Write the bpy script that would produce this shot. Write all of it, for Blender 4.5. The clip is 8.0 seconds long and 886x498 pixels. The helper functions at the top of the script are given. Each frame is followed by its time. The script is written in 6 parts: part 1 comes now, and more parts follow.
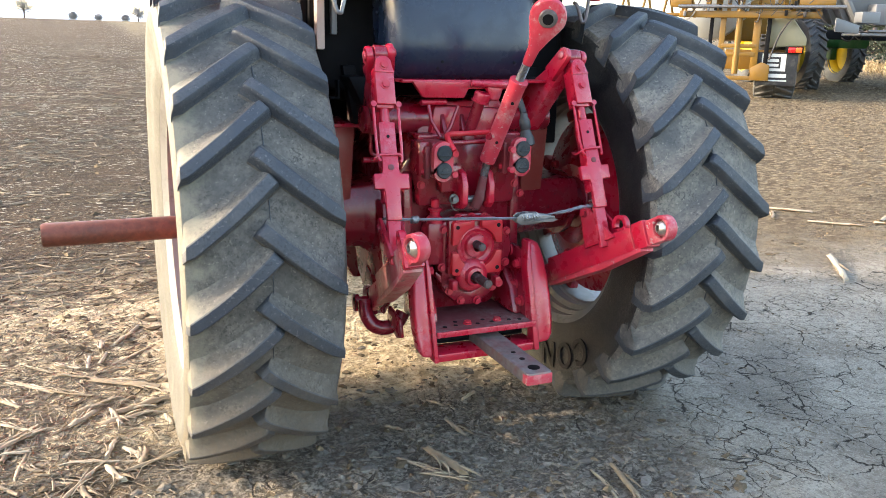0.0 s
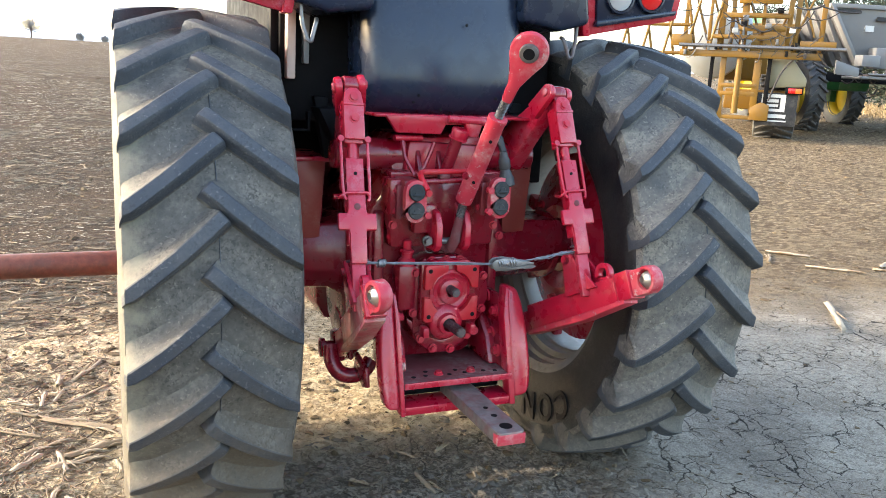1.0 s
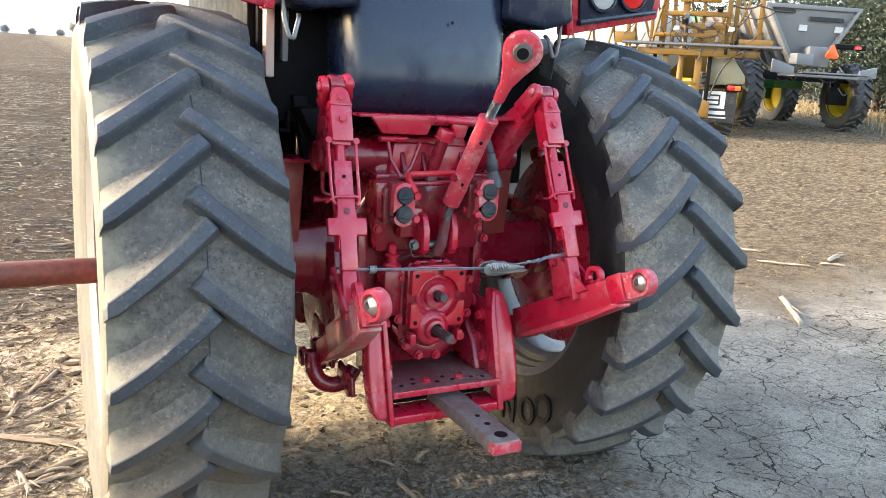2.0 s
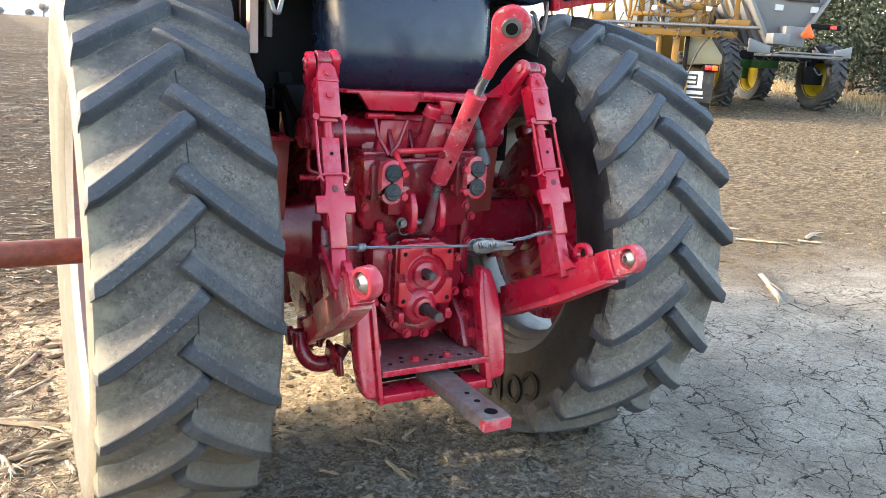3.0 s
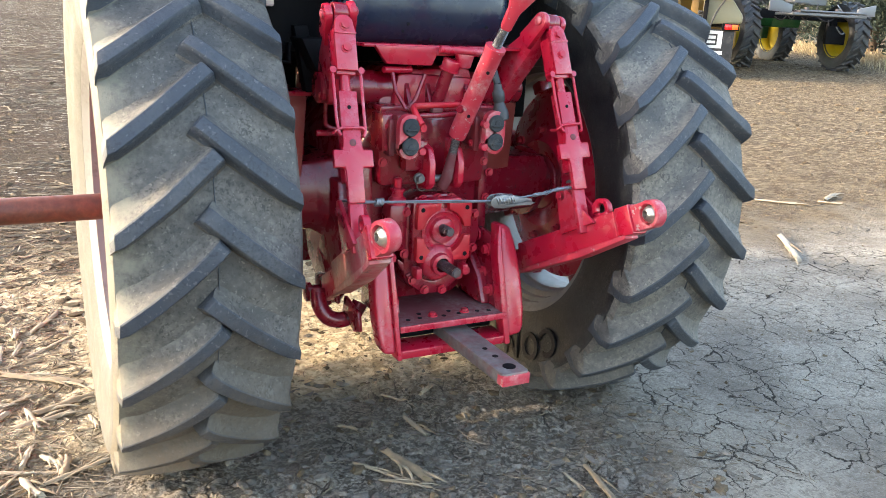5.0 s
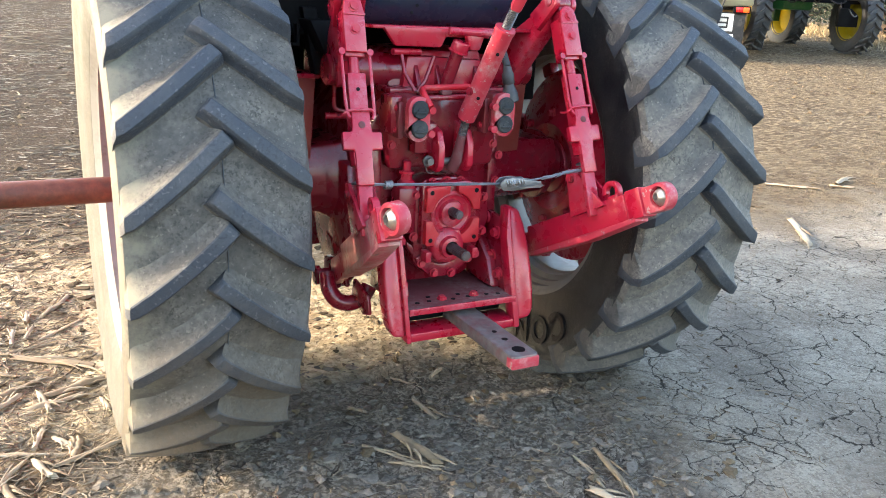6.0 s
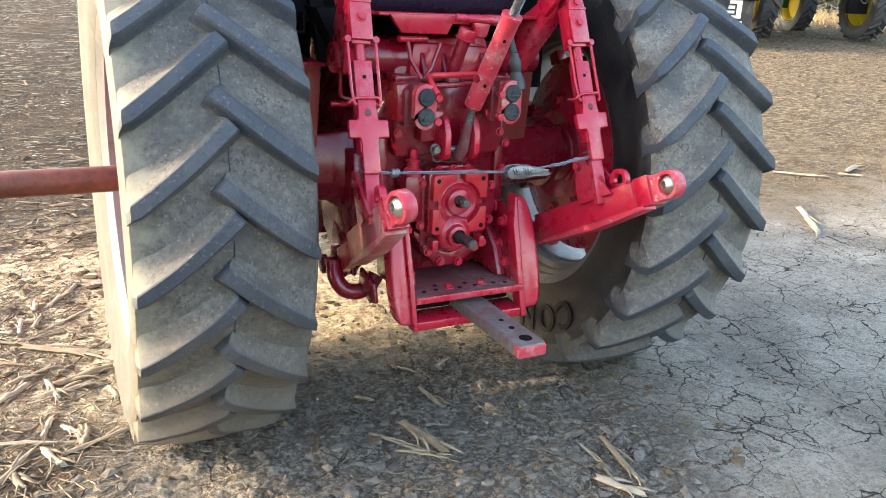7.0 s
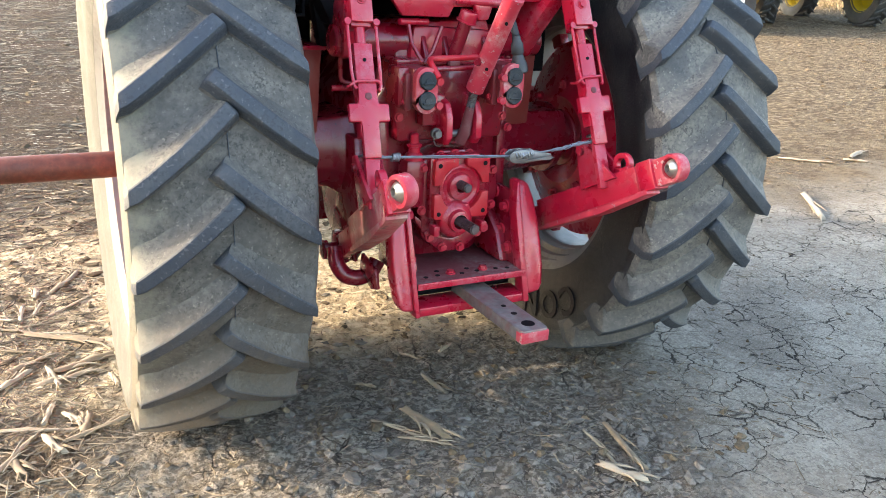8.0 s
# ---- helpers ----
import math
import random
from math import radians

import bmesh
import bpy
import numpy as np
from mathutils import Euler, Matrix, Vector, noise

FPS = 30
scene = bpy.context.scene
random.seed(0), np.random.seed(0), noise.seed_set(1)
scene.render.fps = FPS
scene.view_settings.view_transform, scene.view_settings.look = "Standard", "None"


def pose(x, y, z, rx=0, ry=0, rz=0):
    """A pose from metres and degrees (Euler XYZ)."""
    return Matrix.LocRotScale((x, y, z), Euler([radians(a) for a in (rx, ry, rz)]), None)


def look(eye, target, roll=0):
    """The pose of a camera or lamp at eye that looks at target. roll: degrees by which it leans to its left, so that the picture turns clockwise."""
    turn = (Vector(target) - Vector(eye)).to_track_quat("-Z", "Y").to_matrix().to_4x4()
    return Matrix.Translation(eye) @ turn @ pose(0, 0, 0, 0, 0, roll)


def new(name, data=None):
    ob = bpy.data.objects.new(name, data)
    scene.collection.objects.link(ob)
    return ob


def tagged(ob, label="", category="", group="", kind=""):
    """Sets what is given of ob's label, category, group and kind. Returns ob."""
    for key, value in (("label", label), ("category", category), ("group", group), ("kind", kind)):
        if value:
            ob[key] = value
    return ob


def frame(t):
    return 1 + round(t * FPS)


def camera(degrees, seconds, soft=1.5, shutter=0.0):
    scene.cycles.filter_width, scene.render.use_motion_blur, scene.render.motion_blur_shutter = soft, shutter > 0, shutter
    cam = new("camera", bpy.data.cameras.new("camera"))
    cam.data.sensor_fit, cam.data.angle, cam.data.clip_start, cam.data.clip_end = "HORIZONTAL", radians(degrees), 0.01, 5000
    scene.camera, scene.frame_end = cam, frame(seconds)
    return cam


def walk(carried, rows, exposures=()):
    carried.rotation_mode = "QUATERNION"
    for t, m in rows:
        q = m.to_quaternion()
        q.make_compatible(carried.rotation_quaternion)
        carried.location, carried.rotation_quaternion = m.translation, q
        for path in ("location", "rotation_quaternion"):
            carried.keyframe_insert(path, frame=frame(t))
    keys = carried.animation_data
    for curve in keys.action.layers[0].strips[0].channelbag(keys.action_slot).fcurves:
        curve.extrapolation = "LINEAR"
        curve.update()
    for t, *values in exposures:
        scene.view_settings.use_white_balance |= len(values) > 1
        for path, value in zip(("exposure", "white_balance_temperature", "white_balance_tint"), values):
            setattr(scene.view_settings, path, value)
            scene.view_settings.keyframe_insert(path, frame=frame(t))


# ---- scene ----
cam = camera(57.1, 8.0, soft=0.4)
PATH = [
    (0, (-1.412, -3.485, 1.693), (-0.641, -1.706, 1.205), 1.4),
    (0.5, (-1.286, -3.413, 1.702), (-0.53, -1.615, 1.259), 2.2),
    (1, (-1.238, -3.329, 1.705), (-0.459, -1.535, 1.287), 3.0),
    (1.5, (-1.3, -3.235, 1.714), (-0.45, -1.471, 1.305), 3.3),
    (3, (-1.382, -3.151, 1.692), (-0.428, -1.455, 1.229), 3.3),
    (3.5, (-1.387, -3.15, 1.687), (-0.432, -1.461, 1.202), 3.3),
    (4, (-1.389, -3.15, 1.675), (-0.445, -1.461, 1.167), 3.2),
    (4.5, (-1.389, -3.145, 1.665), (-0.46, -1.455, 1.136), 3.1),
    (6, (-1.389, -3.137, 1.65), (-0.495, -1.447, 1.064), 2.9),
    (6.5, (-1.388, -3.131, 1.645), (-0.503, -1.441, 1.046), 2.7),
    (7, (-1.386, -3.131, 1.645), (-0.509, -1.441, 1.033), 2.7),
    (7.5, (-1.383, -3.128, 1.639), (-0.51, -1.44, 1.015), 2.6),
    (8, (-1.374, -3.116, 1.629), (-0.506, -1.432, 0.989), 2.5),
]
walk(cam, [(t, look(e, g, r)) for t, e, g, r in PATH], exposures=[(0.0, 2.10), (1.5, 2.10), (3.0, 2.20), (6.0, 2.25), (8.0, 2.25)])


# ---- sky, sun, exposure ----
SUN_EL, SUN_DIR = radians(20.5), Vector((-0.88, 0.475, 0)).normalized()
world = bpy.data.worlds.new("sky_world")
scene.world = world
world.use_nodes = True
wn = world.node_tree
sky = wn.nodes.new("ShaderNodeTexSky")
sky.sky_type = "NISHITA"
sky.sun_disc = False
sky.sun_elevation = SUN_EL
sky.sun_rotation = math.atan2(SUN_DIR.x, SUN_DIR.y)
sky.air_density, sky.dust_density, sky.ozone_density = 1.0, 2.0, 1.0
wn.links.new(sky.outputs[0], wn.nodes["Background"].inputs[0])
wn.nodes["Background"].inputs[1].default_value = 0.28
lamp = bpy.data.lights.new("sun", "SUN")
lamp.energy, lamp.angle, lamp.color = 1.6, radians(0.6), (1.0, 0.89, 0.74)
sun = new("sun", lamp)
to_sun = SUN_DIR * math.cos(SUN_EL) + Vector((0, 0, math.sin(SUN_EL)))
sun.matrix_world = look(to_sun * 60, (0, 0, 0))
scene.view_settings.use_white_balance = True
scene.view_settings.white_balance_temperature = 7000


# ---- materials ----
class Nodes:
    """Short-hand for building a node material."""

    def __init__(self, name):
        self.mat = bpy.data.materials.new(name)
        self.mat.use_nodes = True
        self.t = self.mat.node_tree
        self.bsdf = self.t.nodes["Principled BSDF"]
        self.co = self.t.nodes.new("ShaderNodeTexCoord").outputs["Object"]

    def link(self, a, b):
        self.t.links.new(a, b)

    def noise(self, scale, detail=5.0, rough=0.6, stretch=None, co=None):
        n = self.t.nodes.new("ShaderNodeTexNoise")
        n.inputs["Scale"].default_value, n.inputs["Detail"].default_value, n.inputs["Roughness"].default_value = scale, detail, rough
        src = co or self.co
        if stretch:
            m = self.t.nodes.new("ShaderNodeMapping")
            m.inputs["Scale"].default_value = stretch
            self.link(src, m.inputs[0])
            src = m.outputs[0]
        self.link(src, n.inputs["Vector"])
        return n.outputs["Fac"]

    def ramp(self, fac, a, b, lo=0.0, hi=1.0):
        r = self.t.nodes.new("ShaderNodeMapRange")
        r.inputs[1].default_value, r.inputs[2].default_value, r.inputs[3].default_value, r.inputs[4].default_value = a, b, lo, hi
        self.link(fac, r.inputs[0])
        return r.outputs[0]

    def mix(self, fac, a, b):
        m = self.t.nodes.new("ShaderNodeMix")
        m.data_type = "RGBA"
        for sock, v in ((m.inputs[0], fac), (m.inputs[6], a), (m.inputs[7], b)):
            if isinstance(v, (int, float)):
                sock.default_value = v
            elif isinstance(v, tuple):
                sock.default_value = (*v, 1)
            else:
                self.link(v, sock)
        return m.outputs[2]

    def math(self, op, a, b):
        m = self.t.nodes.new("ShaderNodeMath")
        m.operation = op
        for sock, v in ((m.inputs[0], a), (m.inputs[1], b)):
            if isinstance(v, (int, float)):
                sock.default_value = v
            else:
                self.link(v, sock)
        return m.outputs[0]

    def bump(self, height, strength, dist):
        b = self.t.nodes.new("ShaderNodeBump")
        b.inputs["Strength"].default_value, b.inputs["Distance"].default_value = strength, dist
        self.link(height, b.inputs["Height"])
        self.link(b.outputs[0], self.bsdf.inputs["Normal"])

    def out(self, color=None, rough=0.5, metal=0.0, spec=0.5, coat=0.0):
        for key, v in (("Base Color", color), ("Roughness", rough), ("Metallic", metal), ("Specular IOR Level", spec), ("Coat Weight", coat)):
            if v is None:
                continue
            s = self.bsdf.inputs[key]
            if isinstance(v, (int, float)):
                s.default_value = v
            elif isinstance(v, tuple):
                s.default_value = (*v, 1)
            else:
                self.link(v, s)
        return self.mat


def paint(name, color, dust=(0.30, 0.22, 0.17), rough=0.38, amount=0.35, chip=None, coat=0.06, fine=38.0, spec=0.36, wear=0.70):
    """Weathered machine paint: two scales of dust, small chips, orange peel."""
    n = Nodes(name)
    c = n.mix(n.ramp(n.noise(3.2), 0.35, 0.75, 0, 0.25), color, tuple(v * 0.7 for v in color))
    big, small = n.ramp(n.noise(5.5, 6), 0.46, 0.68), n.ramp(n.noise(fine, 6, 0.7), 0.40, 0.68)
    d = n.math("MULTIPLY", n.math("MULTIPLY", big, small), amount)
    c = n.mix(d, c, dust)
    if chip:
        c = n.mix(n.ramp(n.noise(48, 5, 0.6), wear, wear + 0.03), c, chip)
    n.bump(n.noise(120, 3), 0.12, 0.002)
    return n.out(c, n.ramp(n.noise(14), 0.3, 0.7, rough - 0.08, rough + 0.17), 0.0, spec, coat)


def metal(name, color, rough, rust=None, amount=0.5):
    n = Nodes(name)
    c = n.mix(n.ramp(n.noise(30), 0.35, 0.7), color, tuple(v * 0.65 for v in color))
    if rust:
        c = n.mix(n.ramp(n.noise(18, 6, 0.7), 0.45, 0.65, 0, amount), c, rust)
    n.bump(n.noise(90), 0.2, 0.002)
    return n.out(c, n.ramp(n.noise(25), 0.3, 0.7, rough - 0.1, rough + 0.15), 0.85 if not rust else 0.5)


RED = paint("red_paint", (0.40, 0.006, 0.026), dust=(0.40, 0.20, 0.22), chip=(0.10, 0.03, 0.03), amount=0.5, spec=0.5, coat=0.15, rough=0.26)
# red of the inner castings, darkened for the shade they sit in
CAST = paint("shaded_red_cast_iron", (0.215, 0.0035, 0.015), dust=(0.14, 0.06, 0.06), chip=(0.04, 0.018, 0.018), rough=0.24, amount=0.45, wear=0.66, coat=0.25, spec=0.5)
SCUFFED = paint("scuffed_pink_red_paint", (0.34, 0.045, 0.06), dust=(0.42, 0.29, 0.24), chip=(0.16, 0.07, 0.06), amount=1.6, wear=0.61, fine=24.0)
BRIGHT = paint("orange_red_paint", (0.46, 0.011, 0.022), chip=(0.2, 0.12, 0.1), amount=0.35)
WORN = paint("worn_red_paint", (0.42, 0.028, 0.048), dust=(0.46, 0.30, 0.28), chip=(0.38, 0.23, 0.215), amount=1.2, wear=0.625)
GREASY = paint("greasy_dusty_plate", (0.13, 0.030, 0.034), dust=(0.20, 0.17, 0.155), rough=0.6, amount=1.0, coat=0)
# the blue in this black stands for the sky the panel mirrors
BLACK = paint("sky_tinted_black_plastic", (0.009, 0.016, 0.034), dust=(0.09, 0.075, 0.065), rough=0.22, amount=0.05, coat=0.0, fine=14, spec=0.36)
# black steel; also put in holes and gaps where there is only shade
DARK = paint("black_steel_and_shade", (0.006, 0.006, 0.007), dust=(0.04, 0.036, 0.032), rough=0.6, amount=0.12, coat=0, spec=0.08)
STEEL = metal("bare_steel", (0.20, 0.195, 0.195), 0.45)
SHAFT = metal("oiled_steel", (0.12, 0.11, 0.115), 0.42, (0.11, 0.05, 0.04), 0.5)
BARSTEEL = metal("drawbar_steel", (0.22, 0.19, 0.18), 0.48, (0.22, 0.06, 0.06), 0.5)
RUSTY = metal("rusty_axle_steel", (0.18, 0.058, 0.038), 0.55, (0.09, 0.04, 0.03), 0.8)
CABLE = metal("galvanised_wire", (0.24, 0.25, 0.265), 0.42)
SILVER = paint("silver_rim_paint", (0.20, 0.193, 0.18), dust=(0.10, 0.09, 0.075), rough=0.55, amount=1.0, coat=0.0, spec=0.3)
CAPS = paint("black_rubber_cap", (0.018, 0.022, 0.026), dust=(0.14, 0.13, 0.12), rough=0.6, amount=0.4, coat=0)
# sunlight on the cab side, put into a cream colour
CREAM = paint("sunlit_cab_paint", (0.55, 0.42, 0.36), amount=0.3)
TAIL = paint("red_lamp_lens", (0.62, 0.010, 0.012), rough=0.18, amount=0.05, coat=0.5)
BOLT = paint("red_bolt_paint", (0.40, 0.010, 0.030), amount=0.4)


def rubber(name, color, dust, lo, hi, fine=55.0, mud=None, shoulders=(0.85, 0.85), edge=(0.175, 0.225), cream=None, pits=0.7, spec=0.4, rough=(0.55, 0.85), specks=0.6):
    """Tyre rubber under field dust. shoulders: how much dust the two shoulders hold; cream: pale dust of the outer
    shoulder with sunlight put into its colour.
    """
    n = Nodes(name)
    own = n.co
    info, moved = n.t.nodes.new("ShaderNodeObjectInfo"), n.t.nodes.new("ShaderNodeVectorMath")
    moved.operation = "ADD"
    n.link(own, moved.inputs[0])
    n.link(n.math("MULTIPLY", info.outputs["Random"], 17.0), moved.inputs[1])
    n.co = moved.outputs[0]
    f = n.ramp(n.noise(6, 5, 0.6), lo, hi)
    g = n.ramp(n.noise(fine, 4, 0.65), 0.38, 0.62, 0.45, 1.0)
    sep = n.t.nodes.new("ShaderNodeSeparateXYZ")
    n.link(own, sep.inputs[0])
    wander = n.ramp(n.noise(11, 6, 0.75), 0.3, 0.7, -0.045, 0.045)
    off = n.math("ADD", sep.outputs[0], wander)
    hold = n.math("MULTIPLY", n.ramp(off, edge[0], edge[1], 1.0, shoulders[1]), n.ramp(off, -edge[1], -edge[0], shoulders[0], 1.0))
    c = n.mix(n.math("MULTIPLY", n.math("MULTIPLY", f, g), hold), color, dust)
    # worn bare pits and scuffs, then dried splashes
    c = n.mix(n.math("MULTIPLY", n.ramp(n.noise(110, 4, 0.65), 0.525, 0.58), n.ramp(n.noise(16, 4, 0.7), 0.40, 0.60, 0.12 * pits, pits)), c, tuple(v * 0.55 for v in color))
    c = n.mix(n.math("MULTIPLY", n.ramp(n.noise(80, 3, 0.6), 0.63, 0.66, 0, specks), hold), c, tuple(v * 1.3 for v in dust))
    # outer shoulder tone: its dust plus the sunlight, put into the colour
    if cream:
        c = n.mix(n.ramp(n.math("ADD", sep.outputs[0], n.ramp(n.noise(14, 6, 0.7), 0.3, 0.7, -0.07, 0.07)), -0.265, -0.17, 0.9, 0.0), c, cream)
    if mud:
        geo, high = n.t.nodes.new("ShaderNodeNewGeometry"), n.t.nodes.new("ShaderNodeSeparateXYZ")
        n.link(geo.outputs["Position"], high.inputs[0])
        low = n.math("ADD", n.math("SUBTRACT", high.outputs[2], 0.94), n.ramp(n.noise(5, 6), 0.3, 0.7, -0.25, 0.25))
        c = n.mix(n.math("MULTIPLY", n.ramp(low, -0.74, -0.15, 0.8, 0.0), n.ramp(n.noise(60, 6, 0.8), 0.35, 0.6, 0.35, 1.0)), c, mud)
    h = n.math("ADD", n.noise(150, 5, 0.8), n.math("MULTIPLY", n.noise(45, 6, 0.75), 0.8))
    n.bump(h, 0.55, 0.004)
    return n.out(c, n.ramp(f, 0, 1, rough[0], rough[1]), 0.0, spec)


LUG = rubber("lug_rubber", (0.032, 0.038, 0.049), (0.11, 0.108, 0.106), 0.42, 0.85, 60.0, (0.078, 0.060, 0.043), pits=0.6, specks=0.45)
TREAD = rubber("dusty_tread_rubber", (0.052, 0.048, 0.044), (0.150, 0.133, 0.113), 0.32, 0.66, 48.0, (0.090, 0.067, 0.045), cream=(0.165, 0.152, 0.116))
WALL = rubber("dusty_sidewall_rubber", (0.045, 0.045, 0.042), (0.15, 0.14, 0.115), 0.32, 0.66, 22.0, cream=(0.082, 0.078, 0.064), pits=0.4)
# right tyre: inner side rubbed clean, its shade also put into the colour
WIPED_SHADED_LUG = rubber("wiped_shaded_lug_rubber", (0.030, 0.036, 0.046), (0.12, 0.117, 0.112), 0.45, 0.85, 55.0, (0.036, 0.038, 0.042), (0.2, 0.6), (0.20, 0.25), pits=0.6, specks=0.4)
# the low tone here only darkens the tread towards the ground
WIPED_SHADED_TREAD = rubber("wiped_shaded_tread_rubber", (0.066, 0.062, 0.058), (0.205, 0.183, 0.152), 0.30, 0.60, 46.0, (0.056, 0.054, 0.051), (0.06, 0.85), (0.258, 0.29))
WIPED_SHADED_WALL = rubber("wiped_shaded_sidewall_rubber", (0.0075, 0.0085, 0.011), (0.075, 0.07, 0.062), 0.42, 0.8, 26.0, None, pits=0.4, spec=0.3, rough=(0.42, 0.75))
PRINT = rubber("raised_letter_rubber", (0.006, 0.006, 0.007), (0.03, 0.028, 0.026), 0.6, 0.9, spec=0.2)


def lens_material():
    n = Nodes("clear_lamp_lens")
    return n.out((0.62, 0.68, 0.74), 0.12, 0.6, 0.5, 0.6)


LENS = lens_material()


# ---- mesh tools ----
def part(name, bm, material, parent=None, label="", bevel=0.0, smooth=40.0, seg=2):
    """Links a bmesh as one mesh object under a thing or a part."""
    bmesh.ops.remove_doubles(bm, verts=bm.verts, dist=1e-5)
    bmesh.ops.recalc_face_normals(bm, faces=bm.faces)
    if bevel:
        sharp = [e for e in bm.edges if e.is_manifold and e.calc_face_angle(0) > 0.6]
        bmesh.ops.bevel(bm, geom=sharp, offset=bevel, segments=seg, affect="EDGES", clamp_overlap=True, profile=0.5)
    me = bpy.data.meshes.new(name)
    bm.to_mesh(me)
    bm.free()
    for m in material if isinstance(material, (list, tuple)) else [material]:
        me.materials.append(m)
    me.polygons.foreach_set("use_smooth", [True] * len(me.polygons))
    me.set_sharp_from_angle(angle=radians(smooth))
    ob = new(name, me)
    if parent:
        ob.parent = parent
    if label:
        tagged(ob, label)
    return ob


def thing(name, label, category, m=None, group="", kind=""):
    ob = new(name)
    ob.empty_display_size = 0.2
    if m:
        ob.matrix_world = m
    return tagged(ob, label, category, group, kind)


def add_box(bm, c, s, turn=None):
    m = Matrix.Translation(c) @ (turn.to_4x4() if turn else Matrix()) @ Matrix.Diagonal((*s, 1))
    bmesh.ops.create_cube(bm, size=1.0, matrix=m)
    return bm


def box(c, s, turn=None):
    return add_box(bmesh.new(), c, s, turn)


def axis_turn(p, q):
    return (Vector(q) - Vector(p)).to_track_quat("Z", "Y").to_matrix()


def add_cyl(bm, p, q, r, r2=None, n=20, cap=True):
    p, q = Vector(p), Vector(q)
    m = Matrix.Translation((p + q) / 2) @ axis_turn(p, q).to_4x4()
    bmesh.ops.create_cone(bm, cap_ends=cap, segments=n, radius1=r, radius2=r if r2 is None else r2, depth=(q - p).length, matrix=m)
    return bm


def cyl(p, q, r, r2=None, n=20):
    return add_cyl(bmesh.new(), p, q, r, r2, n)


def add_lathe(bm, profile, p, q, n=32, closed=False):
    """Turns (radius, height) pairs round the axis from p towards q."""
    p = Vector(p)
    m = axis_turn(p, q)
    rings = []
    for r, h in profile:
        rings.append([bm.verts.new(p + m @ Vector((r * math.cos(a), r * math.sin(a), h))) for a in (2 * math.pi * i / n for i in range(n))])
    pairs = list(zip(rings, rings[1:])) + ([(rings[-1], rings[0])] if closed else [])
    for a, b in pairs:
        for i in range(n):
            j = (i + 1) % n
            bm.faces.new((a[i], a[j], b[j], b[i]))
    if not closed:
        for ring, rev in ((rings[0], True), (rings[-1], False)):
            bm.faces.new(ring[::-1] if rev else ring)
    return bm


def lathe(profile, p, q, n=32, closed=False):
    return add_lathe(bmesh.new(), profile, p, q, n, closed)


def add_prism(bm, pts, axis, a, b, m=None):
    """Extrudes a 2D outline along an axis; axis x takes (y, z), y takes (x, z), z takes (x, y). m: a matrix laid on it."""
    def at(u, v, w):
        p = Vector({"x": (w, u, v), "y": (u, w, v), "z": (u, v, w)}[axis])
        return m @ p if m else p
    lo, hi = [bm.verts.new(at(u, v, a)) for u, v in pts], [bm.verts.new(at(u, v, b)) for u, v in pts]
    bm.faces.new(lo[::-1])
    bm.faces.new(hi)
    for i in range(len(pts)):
        j = (i + 1) % len(pts)
        bm.faces.new((lo[i], lo[j], hi[j], hi[i]))
    return bm


def prism(pts, axis, a, b, m=None):
    return add_prism(bmesh.new(), pts, axis, a, b, m)


def add_pipe(bm, pts, r, n=10, radii=None):
    """A round bar through points."""
    pts = [Vector(p) for p in pts]
    rings = []
    side = None
    for i, p in enumerate(pts):
        d = (pts[min(i + 1, len(pts) - 1)] - pts[max(i - 1, 0)]).normalized()
        if side is None:
            side = d.orthogonal().normalized()
        side = (side - d * side.dot(d)).normalized()
        up = d.cross(side)
        rr = radii[i] if radii else r
        rings.append([bm.verts.new(p + rr * (side * math.cos(a) + up * math.sin(a))) for a in (2 * math.pi * k / n for k in range(n))])
    for a, b in zip(rings, rings[1:]):
        for i in range(n):
            j = (i + 1) % n
            bm.faces.new((a[i], a[j], b[j], b[i]))
    bm.faces.new(rings[0][::-1])
    bm.faces.new(rings[-1])
    return bm


def pipe(pts, r, n=10, radii=None):
    return add_pipe(bmesh.new(), pts, r, n, radii)


def rounded(pts, r, n=4):
    """Rounds the corners of a list of 3D points (open line)."""
    pts = [Vector(p) for p in pts]
    res = [pts[0]]
    for a, b, c in zip(pts, pts[1:], pts[2:]):
        u, v = (a - b), (c - b)
        k = min(r, u.length * 0.45, v.length * 0.45)
        s, e = b + u.normalized() * k, b + v.normalized() * k
        for i in range(n + 1):
            t = i / n
            res.append(s.lerp(b, t).lerp(b.lerp(e, t), t))
    return res + [pts[-1]]


def arc(cx, cy, r, a0, a1, n=8):
    return [(cx + r * math.cos(radians(a0 + (a1 - a0) * i / n)), cy + r * math.sin(radians(a0 + (a1 - a0) * i / n))) for i in range(n + 1)]


def frame_of(p, q, side=(1, 0, 0)):
    """A pose at p: local y runs to q, local x lies along side, local z is square to both."""
    p, q = Vector(p), Vector(q)
    y = (q - p).normalized()
    x = (Vector(side) - y * y.dot(Vector(side))).normalized()
    z = x.cross(y)
    return Matrix.Translation(p) @ Matrix((x, y, z)).transposed().to_4x4()


def bolt(p, d, parent, r=0.011, h=0.011, material=None):
    p, d = Vector(p), Vector(d).normalized()
    bm = cyl(p, p + d * h * 0.35, r * 1.45, n=14)
    add_cyl(bm, p + d * h * 0.35, p + d * h, r, n=6)
    return part("bolt", bm, material or BOLT, parent, smooth=30)


